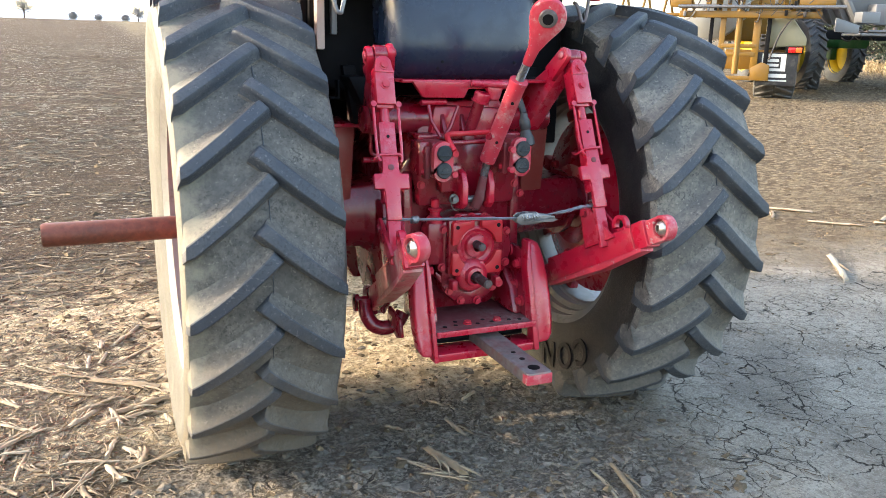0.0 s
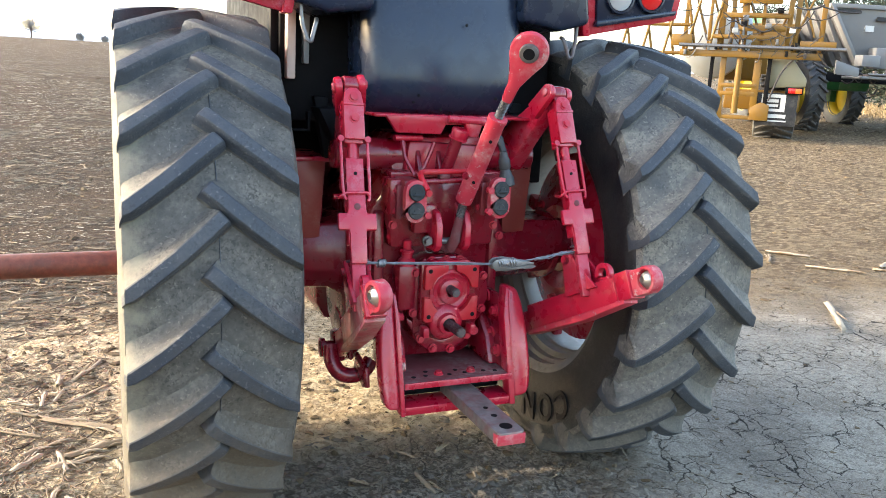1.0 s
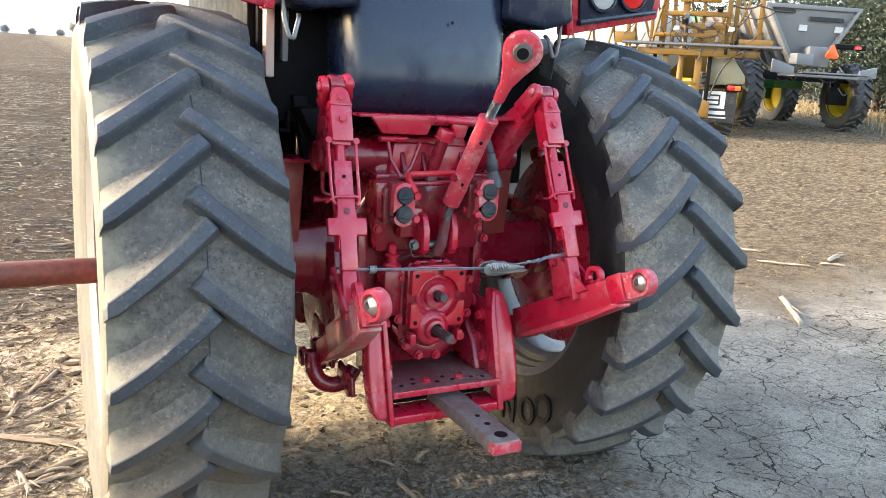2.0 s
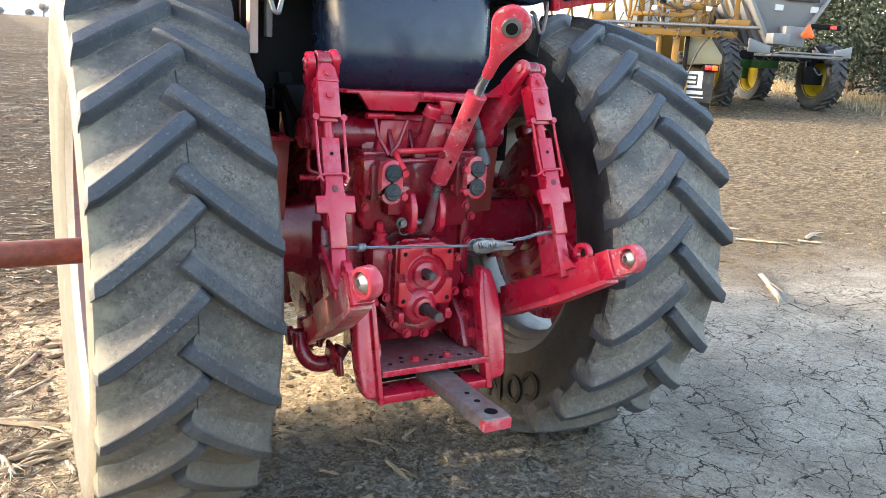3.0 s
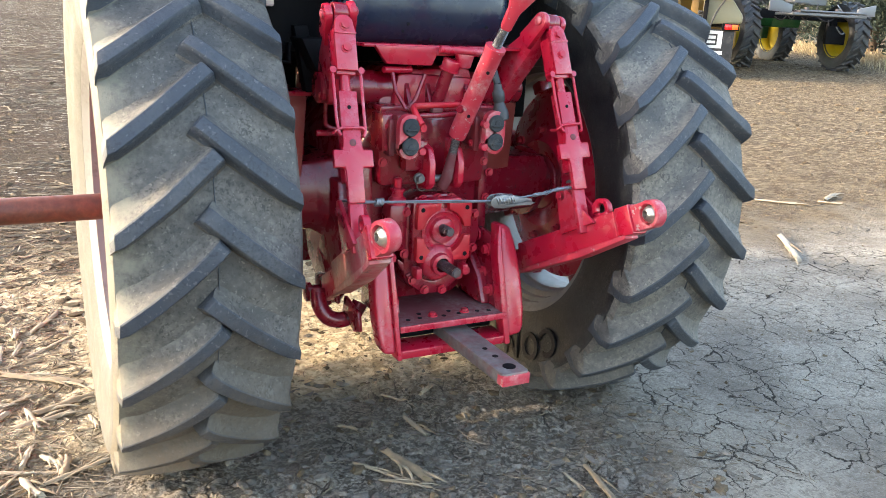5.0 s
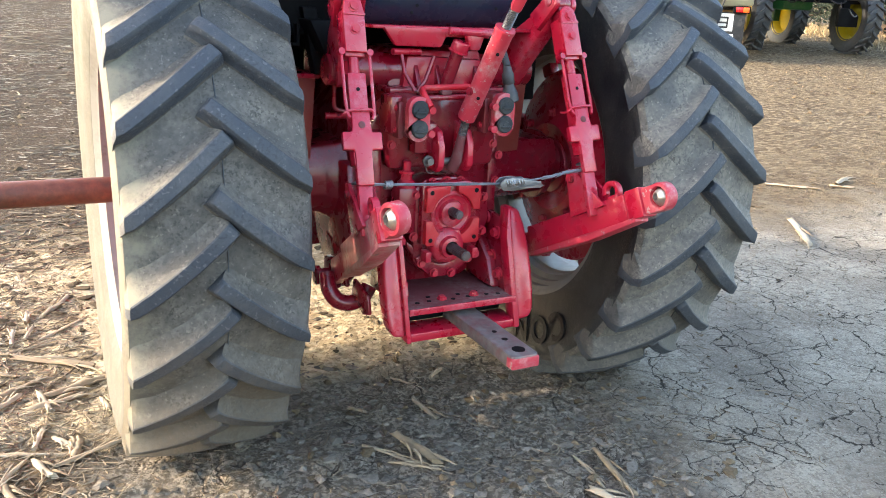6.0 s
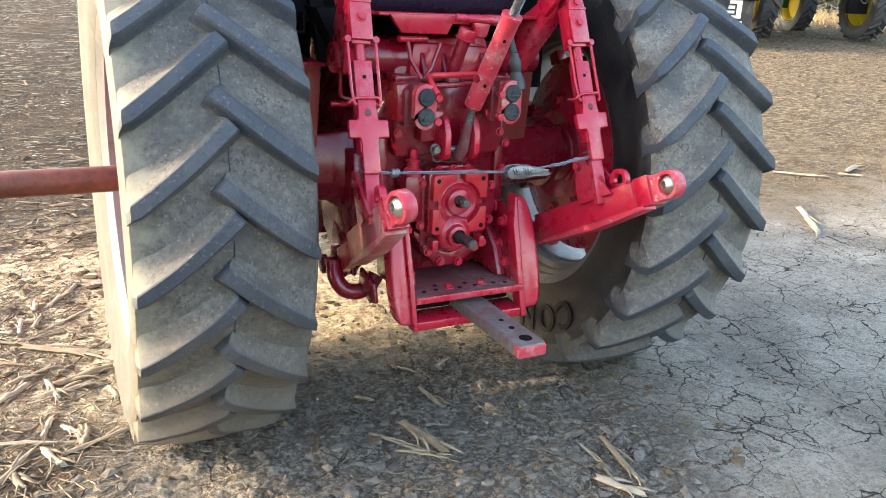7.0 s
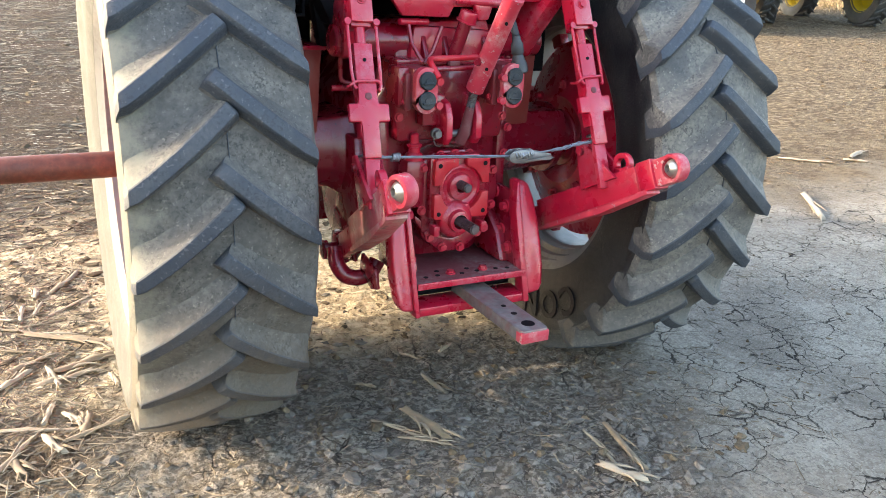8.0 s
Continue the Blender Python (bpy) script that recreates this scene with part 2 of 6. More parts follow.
# ---- ground ----
def rise(x, y):
    """The field climbs gently away from the tractor to a crest."""
    d = math.hypot(x, y)
    if d < 4.5:
        return 0.0
    if d < 8.5:
        return 0.04 * (d - 4.5) ** 2 / 8.0
    return 0.08 + 0.04 * (min(d, 30.0) - 8.5) + 0.026 * max(0.0, min(d, 165.0) - 30.0)


def clod_relief(x, y):
    """Fine relief of the trodden soil near the tractor."""
    p = Vector((x, y, 0))
    smooth_clay = max(0.0, min(1.0, (x - 0.35 * min(y, 0.0) - 1.0) / 0.4))
    far_field = max(0.0, min(1.0, (abs(x - 1) - 3.0) / 3))
    trodden = max(0.0, min(1.0, (0.6 - y) / 0.8)) * (1.0 - smooth_clay)
    rough = 1.0 - 0.75 * smooth_clay + 0.6 * trodden
    z = 0.016 * noise.noise(p * 1.1) + rough * (0.014 * noise.noise(p * 4.3) + 0.012 * abs(noise.noise(p * 10)) + 0.009 * noise.noise(p * 23))
    return z + far_field * 0.02 * noise.noise(p * 3.1)


def ground_material():
    n = Nodes("dry_field_soil")
    co = n.co
    sep = n.t.nodes.new("ShaderNodeSeparateXYZ")
    n.link(co, sep.inputs[0])
    X, Y = sep.outputs[0], sep.outputs[1]
    mul, add2, sub2 = (lambda a, b: n.math("MULTIPLY", a, b)), (lambda a, b: n.math("ADD", a, b)), (lambda a, b: n.math("SUBTRACT", a, b))

    def voronoi(scale, feature="F1", src=None):
        v = n.t.nodes.new("ShaderNodeTexVoronoi")
        v.feature = feature
        v.inputs["Scale"].default_value = scale
        n.link(src or co, v.inputs["Vector"])
        return v.outputs["Distance"]
    wob = n.t.nodes.new("ShaderNodeTexNoise")
    wob.inputs["Scale"].default_value, wob.inputs["Detail"].default_value, wob.inputs["Roughness"].default_value = 6.0, 6.0, 0.62
    n.link(co, wob.inputs["Vector"])
    bent = n.t.nodes.new("ShaderNodeVectorMath")
    bent.operation = "MULTIPLY_ADD"
    bent.inputs[1].default_value = (0.14, 0.14, 0.0)
    n.link(wob.outputs["Color"], bent.inputs[0])
    n.link(co, bent.inputs[2])
    bent = bent.outputs[0]

    # loose field soil: two tones, red-brown patches, crevice shade as dark flecks, pale crumbs
    soil = n.mix(n.ramp(n.noise(1.3, 7, 0.65), 0.34, 0.66), (0.056, 0.034, 0.019), (0.108, 0.070, 0.041))
    soil = n.mix(mul(n.ramp(n.noise(0.55, 4, 0.5), 0.47, 0.66, 0, 0.6), n.ramp(X, 0.5, -0.5)), soil, (0.105, 0.05, 0.03))
    soil = n.mix(n.ramp(n.noise(75, 3, 0.6), 0.52, 0.58, 0, 0.75), soil, (0.185, 0.135, 0.085))
    soil = n.mix(n.ramp(n.noise(48, 4, 0.65), 0.53, 0.57, 0, 0.75), soil, (0.060, 0.040, 0.027))
    crevice = n.ramp(n.noise(13, 5, 0.7), 0.52, 0.555)
    soil = n.mix(mul(crevice, 0.7), soil, (0.070, 0.047, 0.032))
    away = n.ramp(Y, 1.2, 5.0)
    rightward = n.ramp(X, 1.0, 3.5)
    # trodden tan ground beyond the clay
    tan = n.mix(n.ramp(n.noise(2.1, 7, 0.7), 0.36, 0.62), (0.15, 0.108, 0.065), (0.26, 0.20, 0.125))
    soil = n.mix(mul(rightward, n.ramp(n.noise(9, 7, 0.75), 0.38, 0.56, 0.15, 0.85)), soil, tan)
    # old stubble rows, small shadows painted as dark flecks, chaff out in the field
    far = n.ramp(Y, 5.0, 14.0)
    scale_near, scale_far = n.noise(15.0, 3, 0.6, (0.6, 1.3, 1.0)), n.noise(5.5, 4, 0.65, (0.6, 1.3, 1.0))
    dark = n.math("MAXIMUM", n.ramp(scale_near, 0.52, 0.56), mul(n.ramp(scale_far, 0.53, 0.57), n.ramp(far, 0, 1, 0.6, 1.0)))
    soil = n.mix(mul(mul(dark, 0.7), mul(away, n.ramp(rightward, 0, 1, 0.95, 0.7))), soil, (0.075, 0.054, 0.036))
    pale = mul(n.ramp(n.noise(12, 3, 0.6, (0.7, 1.4, 1.0)), 0.53, 0.57, 0, 0.85), mul(away, rightward))
    soil = n.mix(pale, soil, (0.35, 0.27, 0.168))
    chaff = n.math("MAXIMUM", n.ramp(n.noise(22, 2, 0.5, (0.45, 1.4, 1.0)), 0.64, 0.67), mul(n.ramp(n.noise(8.5, 2, 0.5, (0.45, 1.4, 1.0)), 0.645, 0.67), far))
    chaff = mul(chaff, mul(n.ramp(n.noise(0.5, 5, 0.65), 0.36, 0.52), away))
    soil = n.mix(mul(chaff, n.ramp(rightward, 0, 1, 1.0, 0.6)), soil, (0.62, 0.53, 0.40))

    # compacted clay beside the tractor
    side = sub2(X, mul(n.math("MINIMUM", Y, 0.0), 0.35))
    edge = add2(side, n.ramp(n.noise(1.6, 6, 0.7), 0.2, 0.8, -0.55, 0.55))
    is_clay = mul(n.ramp(edge, 0.80, 1.30), n.ramp(add2(Y, n.ramp(n.noise(1.3, 6, 0.7), 0.2, 0.8, -0.9, 0.9)), 0.9, 2.2, 1.0, 0.0))
    is_clay = mul(is_clay, mul(n.ramp(Y, -4.2, -2.8), n.ramp(X, 5.5, 8.0, 1.0, 0.0)))
    clay = n.mix(n.ramp(n.noise(1.9, 7, 0.7), 0.36, 0.64), (0.245, 0.211, 0.166), (0.39, 0.344, 0.278))
    clay = n.mix(n.ramp(n.noise(22, 4, 0.65), 0.51, 0.58, 0, 0.5), clay, (0.17, 0.146, 0.116))
    clay = n.mix(n.ramp(n.noise(70, 3, 0.6), 0.54, 0.60, 0, 0.5), clay, (0.15, 0.128, 0.10))
    clay = n.mix(n.ramp(n.noise(95, 3, 0.6), 0.55, 0.60, 0, 0.6), clay, (0.46, 0.415, 0.345))
    stain = mul(n.ramp(n.noise(0.8, 6, 0.62), 0.47, 0.60), n.ramp(n.noise(6, 7, 0.75), 0.34, 0.56, 0.35, 1.0))
    clay = n.mix(mul(stain, 0.55), clay, (0.135, 0.112, 0.092))

    def cracks(scale, width, where, least):
        """Shrinkage cracks that widen, thin out and end."""
        d = add2(voronoi(scale, "DISTANCE_TO_EDGE", bent), n.ramp(n.noise(where, 4, 0.65), 0.38, 0.60, least, -0.006))
        return n.ramp(d, width * 0.25, width, 1.0, 0.0)
    crack = n.math("MAXIMUM", cracks(4.6, 0.016, 2.2, 0.016), mul(cracks(9.5, 0.026, 3.1, 0.034), 0.9))
    soil_c = n.mix(is_clay, soil, clay)

    # pale dry soil under and beside the machine, sun patches put into its colour
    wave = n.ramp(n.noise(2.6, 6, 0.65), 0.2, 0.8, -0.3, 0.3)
    sunlit_soil = n.mix(n.ramp(n.noise(16, 4, 0.65), 0.44, 0.54), (0.78, 0.645, 0.445), (0.52, 0.40, 0.255))
    sunlit_soil = n.mix(mul(n.ramp(n.noise(34, 4, 0.65), 0.56, 0.60), 0.6), sunlit_soil, (0.13, 0.092, 0.058))
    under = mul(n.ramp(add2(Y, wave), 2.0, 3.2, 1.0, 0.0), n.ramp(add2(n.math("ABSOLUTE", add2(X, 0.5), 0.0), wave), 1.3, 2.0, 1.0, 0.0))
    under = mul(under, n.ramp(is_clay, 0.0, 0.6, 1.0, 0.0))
    c = n.mix(mul(under, mul(n.math("MAXIMUM", n.ramp(Y, -0.4, 0.0), n.math("MAXIMUM", n.ramp(X, -0.7, -1.1, 0.0, 0.10), mul(mul(n.ramp(X, -0.55, -0.75), n.ramp(X, -1.75, -1.35)), mul(n.ramp(add2(Y, wave), -2.5, -1.7), n.ramp(add2(Y, wave), -0.40, -0.70, 0.0, 0.60))))), 0.95)), soil_c, sunlit_soil)

    # broken earth behind the wheels, its colour also holding the tractor's shade
    px, py = add2(X, 0.20), add2(Y, 0.75)
    spot = add2(add2(mul(mul(px, px), 0.62), mul(mul(py, py), 0.50)), n.ramp(n.noise(2.3, 7, 0.7), 0.2, 0.8, -0.5, 0.5))
    shaded_earth = mul(n.ramp(spot, 0.45, 1.05, 1.0, 0.0), mul(n.ramp(is_clay, 0.1, 0.9, 1.0, 0.0), n.ramp(add2(Y, mul(wave, 0.4)), -0.06, 0.12, 1.0, 0.0)))
    broken = n.mix(n.ramp(n.noise(46, 4, 0.68), 0.46, 0.56), (0.135, 0.115, 0.092), (0.44, 0.382, 0.312))
    broken = n.mix(n.ramp(n.noise(5, 6, 0.7), 0.42, 0.62, 0, 0.5), broken, (0.29, 0.235, 0.178))
    c = n.mix(mul(shaded_earth, 0.88), c, broken)
    crack = mul(crack, n.math("MAXIMUM", is_clay, n.ramp(shaded_earth, 0, 1, 0.0, 0.8)))
    c = n.mix(mul(crack, 0.95), c, (0.028, 0.023, 0.019))

    # relief: clods, crumbs, grain, furrows, cracks
    loose = n.ramp(is_clay, 0, 1, 1.0, 0.30)
    h = add2(mul(n.noise(34, 9, 0.8), 0.75), mul(n.noise(8, 7, 0.7), 0.75))
    h = sub2(h, mul(voronoi(34.0, "F1", bent), 0.55))
    h = sub2(h, mul(voronoi(13.0, "F1", bent), 0.35))
    h = add2(h, mul(mul(n.noise(3.2, 7, 0.72, (0.5, 1.7, 1.0)), 4.5), away))
    h = mul(h, loose)
    h = sub2(h, mul(crack, 0.9))
    h = add2(h, mul(n.noise(110, 6, 0.75), 0.22))
    n.bump(h, 1.0, 0.075)
    return n.out(c, 0.93, 0.0, 0.12)


def axis_marks(near_lo, near_hi, step, grow, limit):
    """Grid lines: even near by, wider and wider further out."""
    mid = list(np.arange(near_lo, near_hi + 1e-6, step))
    hi, lo, s = [mid[-1]], [mid[0]], step
    while hi[-1] < limit:
        s *= grow
        hi.append(hi[-1] + s)
    s = step
    while lo[-1] > -limit:
        s *= grow
        lo.append(lo[-1] - s)
    return lo[:0:-1] + mid + hi[1:]


def build_ground():
    xs, ys = axis_marks(-3.2, 4.2, 0.024, 1.075, 2600), axis_marks(-2.4, 2.2, 0.024, 1.075, 2600)
    verts = [(x, y, rise(x, y) + (clod_relief(x, y) if max(abs(x), abs(y)) < 14 else 0.0)) for y in ys for x in xs]
    w = len(xs)
    faces = [(j * w + i, j * w + i + 1, j * w + w + i + 1, j * w + w + i) for j in range(len(ys) - 1) for i in range(w - 1)]
    me = bpy.data.meshes.new("ground")
    me.from_pydata(verts, [], faces)
    me.materials.append(ground_material())
    me.polygons.foreach_set("use_smooth", [True] * len(me.polygons))
    return tagged(new("ground", me), "dry tan harvested field soil with cracked grey clay", "ground", kind="structure")


build_ground()


# ---- tractor wheels ----
TYRE_PROFILE = [(0.190, 0.585), (0.232, 0.592), (0.252, 0.640), (0.256, 0.715), (0.259, 0.775), (0.270, 0.822), (0.272, 0.866), (0.258, 0.890), (0.205, 0.906), (0.110, 0.919), (0.0, 0.927)]


def tread_radius(a):
    a = abs(a)
    rim = [(p[0], p[1]) for p in TYRE_PROFILE[5:]]
    for (x0, r0), (x1, r1) in zip(rim, rim[1:]):
        if x1 <= a <= x0:
            return r1 + (r0 - r1) * (a - x1) / (x0 - x1)
    return 0.830


def carcass_mesh(floor_at=-0.921, size=1.0, wide=1.0):
    """The casing of a drive tyre round the x axis."""
    bm = bmesh.new()
    prof = TYRE_PROFILE + [(-x, r) for x, r in TYRE_PROFILE[-2::-1]]
    n = 144
    rings = [[bm.verts.new((x, -r * math.cos(2 * math.pi * i / n), r * math.sin(2 * math.pi * i / n))) for i in range(n)] for x, r in prof]
    for k, (a, b) in enumerate(zip(rings, rings[1:])):
        for i in range(n):
            f = bm.faces.new((a[i], a[(i + 1) % n], b[(i + 1) % n], b[i]))
            f.material_index = 0 if 6 <= k < len(prof) - 7 else 1
    for v in bm.verts:
        v.co.z = max(v.co.z, floor_at)
        v.co.x *= wide
        v.co *= size
    return bm


LUG_RISE = 14.0


def lug_mesh(side, size=1.0, wide=1.0, seed=0.0, end=0.246):
    """One curved tread bar; its foot lies at the rearmost point of the tyre, its nose past the middle."""
    bm = bmesh.new()
    rows = []
    stations = [(-0.055, end + 0.008, 0.852), (-0.03, end + 0.007, 0.912), (0.0, end, 0.949)] + [(t, 0.262 - t * 0.288, 0) for t in (0.06, 0.14, 0.24, 0.36, 0.48, 0.6, 0.72, 0.84, 0.93, 0.98, 1.0) if t > (0.262 - end) / 0.288 + 0.035]
    for t, a, top in stations:
        tt = max(t, (0.262 - end) / 0.288)
        th = radians(LUG_RISE * (0.86 * tt + 0.14 * tt * tt) - (0.9 if t < 0 else 0))
        top = top or 0.976 - 0.36 * a * a + 0.0025 * noise.noise(Vector((tt * 4, seed, side)))
        if t >= 0.98:
            top -= 0.004 if t < 1 else 0.016
        slope = radians(LUG_RISE * (0.86 + 0.28 * tt)) * 0.95
        tang = Vector((0.300, slope)).normalized()
        nx, nt = tang.y, tang.x
        w = 0.0215 + 0.0015 * noise.noise(Vector((tt * 5, seed + 3, side)))
        base = tread_radius(a) - 0.006
        mid = (base + top) / 2
        toe = 1.0 + 0.8 * (1.0 - tt) ** 2
        row = []
        for off, r in ((-(w + 0.022), base), (-(w + 0.011), base + (top - base) * 0.22), (-(w + 0.0045), base + (top - base) * 0.70), (-w, top - 0.0035), (-w + 0.004, top), (0.0, top + 0.001), (w - 0.004, top), (w, top - 0.0035), (w + 0.007, base + (top - base) * 0.58), (w + 0.022 * toe, base + (top - base) * 0.18), (w + 0.046 * toe, base)):
            ang = th + off * (1.0 if t >= 0 else 0.9) * nt / 0.95
            aa = a + (off * nx if t > 0 else 0)
            aa = max(-0.30, min(end, aa)) if t > 0 else aa
            if r == base:
                r = min(r, tread_radius(aa) - 0.005)
            row.append(bm.verts.new((side * aa * wide * size, -r * math.cos(ang) * size, r * math.sin(ang) * size)))
        rows.append(row)
    for a, b in zip(rows, rows[1:]):
        for i in range(10):
            f = bm.faces.new((a[i], a[i + 1], b[i + 1], b[i]))
            f.material_index = 0 if 1 <= i <= 6 else 1
    for row in (rows[0], rows[-1]):
        bm.faces.new(row)
    return bm


TURN = radians(-1.0)


def wheel(parent, x, outward, phase, kind="rear", size=1.0, wide=1.0, z=0.94, y=0.0, tint=None, rim_paint=None, disc_paint=None, ends=(0.246, 0.246), lag=7.5):
    """A rim with disc and bolts, and a tyre with its bars, both parts of the machine."""
    s, o = size, outward
    prof = [(0.60, 0.235), (0.605, 0.225), (0.575, 0.205), (0.555, 0.12), (0.535, 0.08), (0.535, -0.08), (0.555, -0.12), (0.575, -0.205), (0.605, -0.225), (0.60, -0.235), (0.585, -0.228), (0.572, -0.215), (0.555, -0.205), (0.556, -0.165), (0.538, -0.155), (0.536, -0.125), (0.512, -0.112), (0.510, -0.07), (0.500, -0.06), (0.500, 0.06), (0.515, 0.08), (0.54, 0.125), (0.56, 0.20), (0.585, 0.228)]
    rim = part(kind + "_rim", lathe([(r * s, h * wide * s) for r, h in prof], (0, 0, 0), (1, 0, 0), 64, True), rim_paint or SILVER, parent, "" if rim_paint else "silver-grey steel rim with a red disc")
    rim.location, rim.rotation_euler = (x, y, z), (0, 0, TURN)
    disc = lathe([(r * s, o * h * s) for r, h in ((0.105, 0.01), (0.105, -0.08), (0.20, -0.12), (0.30, -0.07), (0.42, -0.015), (0.452, -0.005), (0.452, 0.008), (0.41, 0.002), (0.30, -0.05), (0.20, -0.10), (0.135, 0.01))], (0, 0, 0), (1, 0, 0), 48, True)
    part("disc", disc, disc_paint or RED, rim)
    for k in range(8):
        a = 2 * math.pi * k / 8
        c, d = math.cos(a + 0.3), math.sin(a + 0.3)
        bolt((-o * 0.108 * s, 0.25 * s * math.cos(a), 0.25 * s * math.sin(a)), (-o, 0, 0), rim, 0.014, 0.03)
        m = Matrix.Rotation(a + 0.3, 3, "X")
        bm = box(Vector((o * 0.0 * s, 0.477 * s * c, 0.487 * s * d)), (0.05 * s, 0.075 * s, 0.07 * s), m)
        part("rim_clamp", bm, disc_paint or CAST, rim, bevel=0.008)
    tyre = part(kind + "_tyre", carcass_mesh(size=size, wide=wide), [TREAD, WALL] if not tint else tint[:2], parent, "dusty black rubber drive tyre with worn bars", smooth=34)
    tyre.location, tyre.rotation_euler = (x, y, z), (0, 0, TURN)
    if kind == "rear":
        part("mould_seam", lathe([(0.925, 0.0085), (0.9305, 0.0095), (0.9305, 0.0115), (0.925, 0.0125)], (0, 0, 0), (1, 0, 0), 96, True), LUG, tyre)
    shared = {}
    for side in (-1, 1):
        for k in range(24):
            key = (side, k % 4)
            first = key not in shared
            if first:
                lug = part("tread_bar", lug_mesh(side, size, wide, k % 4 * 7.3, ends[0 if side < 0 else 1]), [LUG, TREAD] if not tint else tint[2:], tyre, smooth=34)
                shared[key] = lug.data
            else:
                lug = new("tread_bar", shared[key])
                lug.parent = tyre
            lug.rotation_euler = (-radians(phase + 15.0 * k + (lag if side > 0 else 0.0)), 0, 0)
    return rim, tyre


tractor = thing("tractor", "red farm tractor with raised rear hitch and dusty tyres", "tractor")
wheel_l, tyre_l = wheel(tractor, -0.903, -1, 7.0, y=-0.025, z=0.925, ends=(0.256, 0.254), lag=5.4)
wheel_r, tyre_r = wheel(tractor, 0.907, 1, -0.7, y=-0.025, z=0.925, ends=(0.270, 0.260), lag=8.3, tint=(WIPED_SHADED_TREAD, WIPED_SHADED_WALL, WIPED_SHADED_LUG, WIPED_SHADED_TREAD))


# ---- tractor: rear axle, transmission case ----
def mirrored(f):
    for s in (-1, 1):
        f(s)


def axle(s):
    # trumpet housing, boxed, tapering to the hub
    bm = bmesh.new()
    rings = []
    for x, h, d, zc in ((0.20, 0.20, 0.26, 0.93), (0.30, 0.165, 0.22, 0.94), (0.36, 0.140, 0.19, 0.95), (0.74, 0.122, 0.16, 0.955)):
        ring = [(-d, h * 0.45), (-d, -h * 0.35), (-d * 0.62, -h), (d * 0.62, -h), (d, -h * 0.35), (d, h * 0.45), (d * 0.8, h), (-d * 0.8, h)]
        rings.append([bm.verts.new((s * x, a, zc + b)) for a, b in ring])
    for a, b in zip(rings, rings[1:]):
        for i in range(8):
            bm.faces.new((a[i], a[(i + 1) % 8], b[(i + 1) % 8], b[i]))
    bm.faces.new(rings[0])
    bm.faces.new(rings[-1])
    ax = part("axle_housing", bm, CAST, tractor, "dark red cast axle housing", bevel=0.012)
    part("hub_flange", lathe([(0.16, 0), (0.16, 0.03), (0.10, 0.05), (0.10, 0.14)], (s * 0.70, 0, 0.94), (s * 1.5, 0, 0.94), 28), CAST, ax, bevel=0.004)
    # bar axle that runs out past the wheel
    bar = lathe([(0.046, 0), (0.0475, 0.004), (0.0475, 0.84), (0.044, 0.85)], (s * 0.775, 0, 0.925), (s * 2, 0, 0.925), 28)
    part("bar_axle", bar, RUSTY, tractor, "rust-brown bare steel bar axle")
    hub = lathe([(0.075, 0), (0.13, 0.01), (0.13, 0.06), (0.085, 0.09), (0.085, 0.26), (0.07, 0.27)], (s * 0.80, 0, 0.93), (s * 2, 0, 0.93), 28)
    part("wheel_hub", hub, CAST, tractor, bevel=0.004)
    # final-drive plates hanging under the axle by the case
    plate = prism([(-0.30, 1.04), (-0.34, 0.80), (-0.31, 0.60), (-0.24, 0.53), (-0.10, 0.55), (0.05, 0.66), (0.12, 0.85), (0.08, 1.04)], "x", s * 0.27, s * 0.315)
    part("side_plate", plate, CAST, tractor, bevel=0.012)


mirrored(axle)


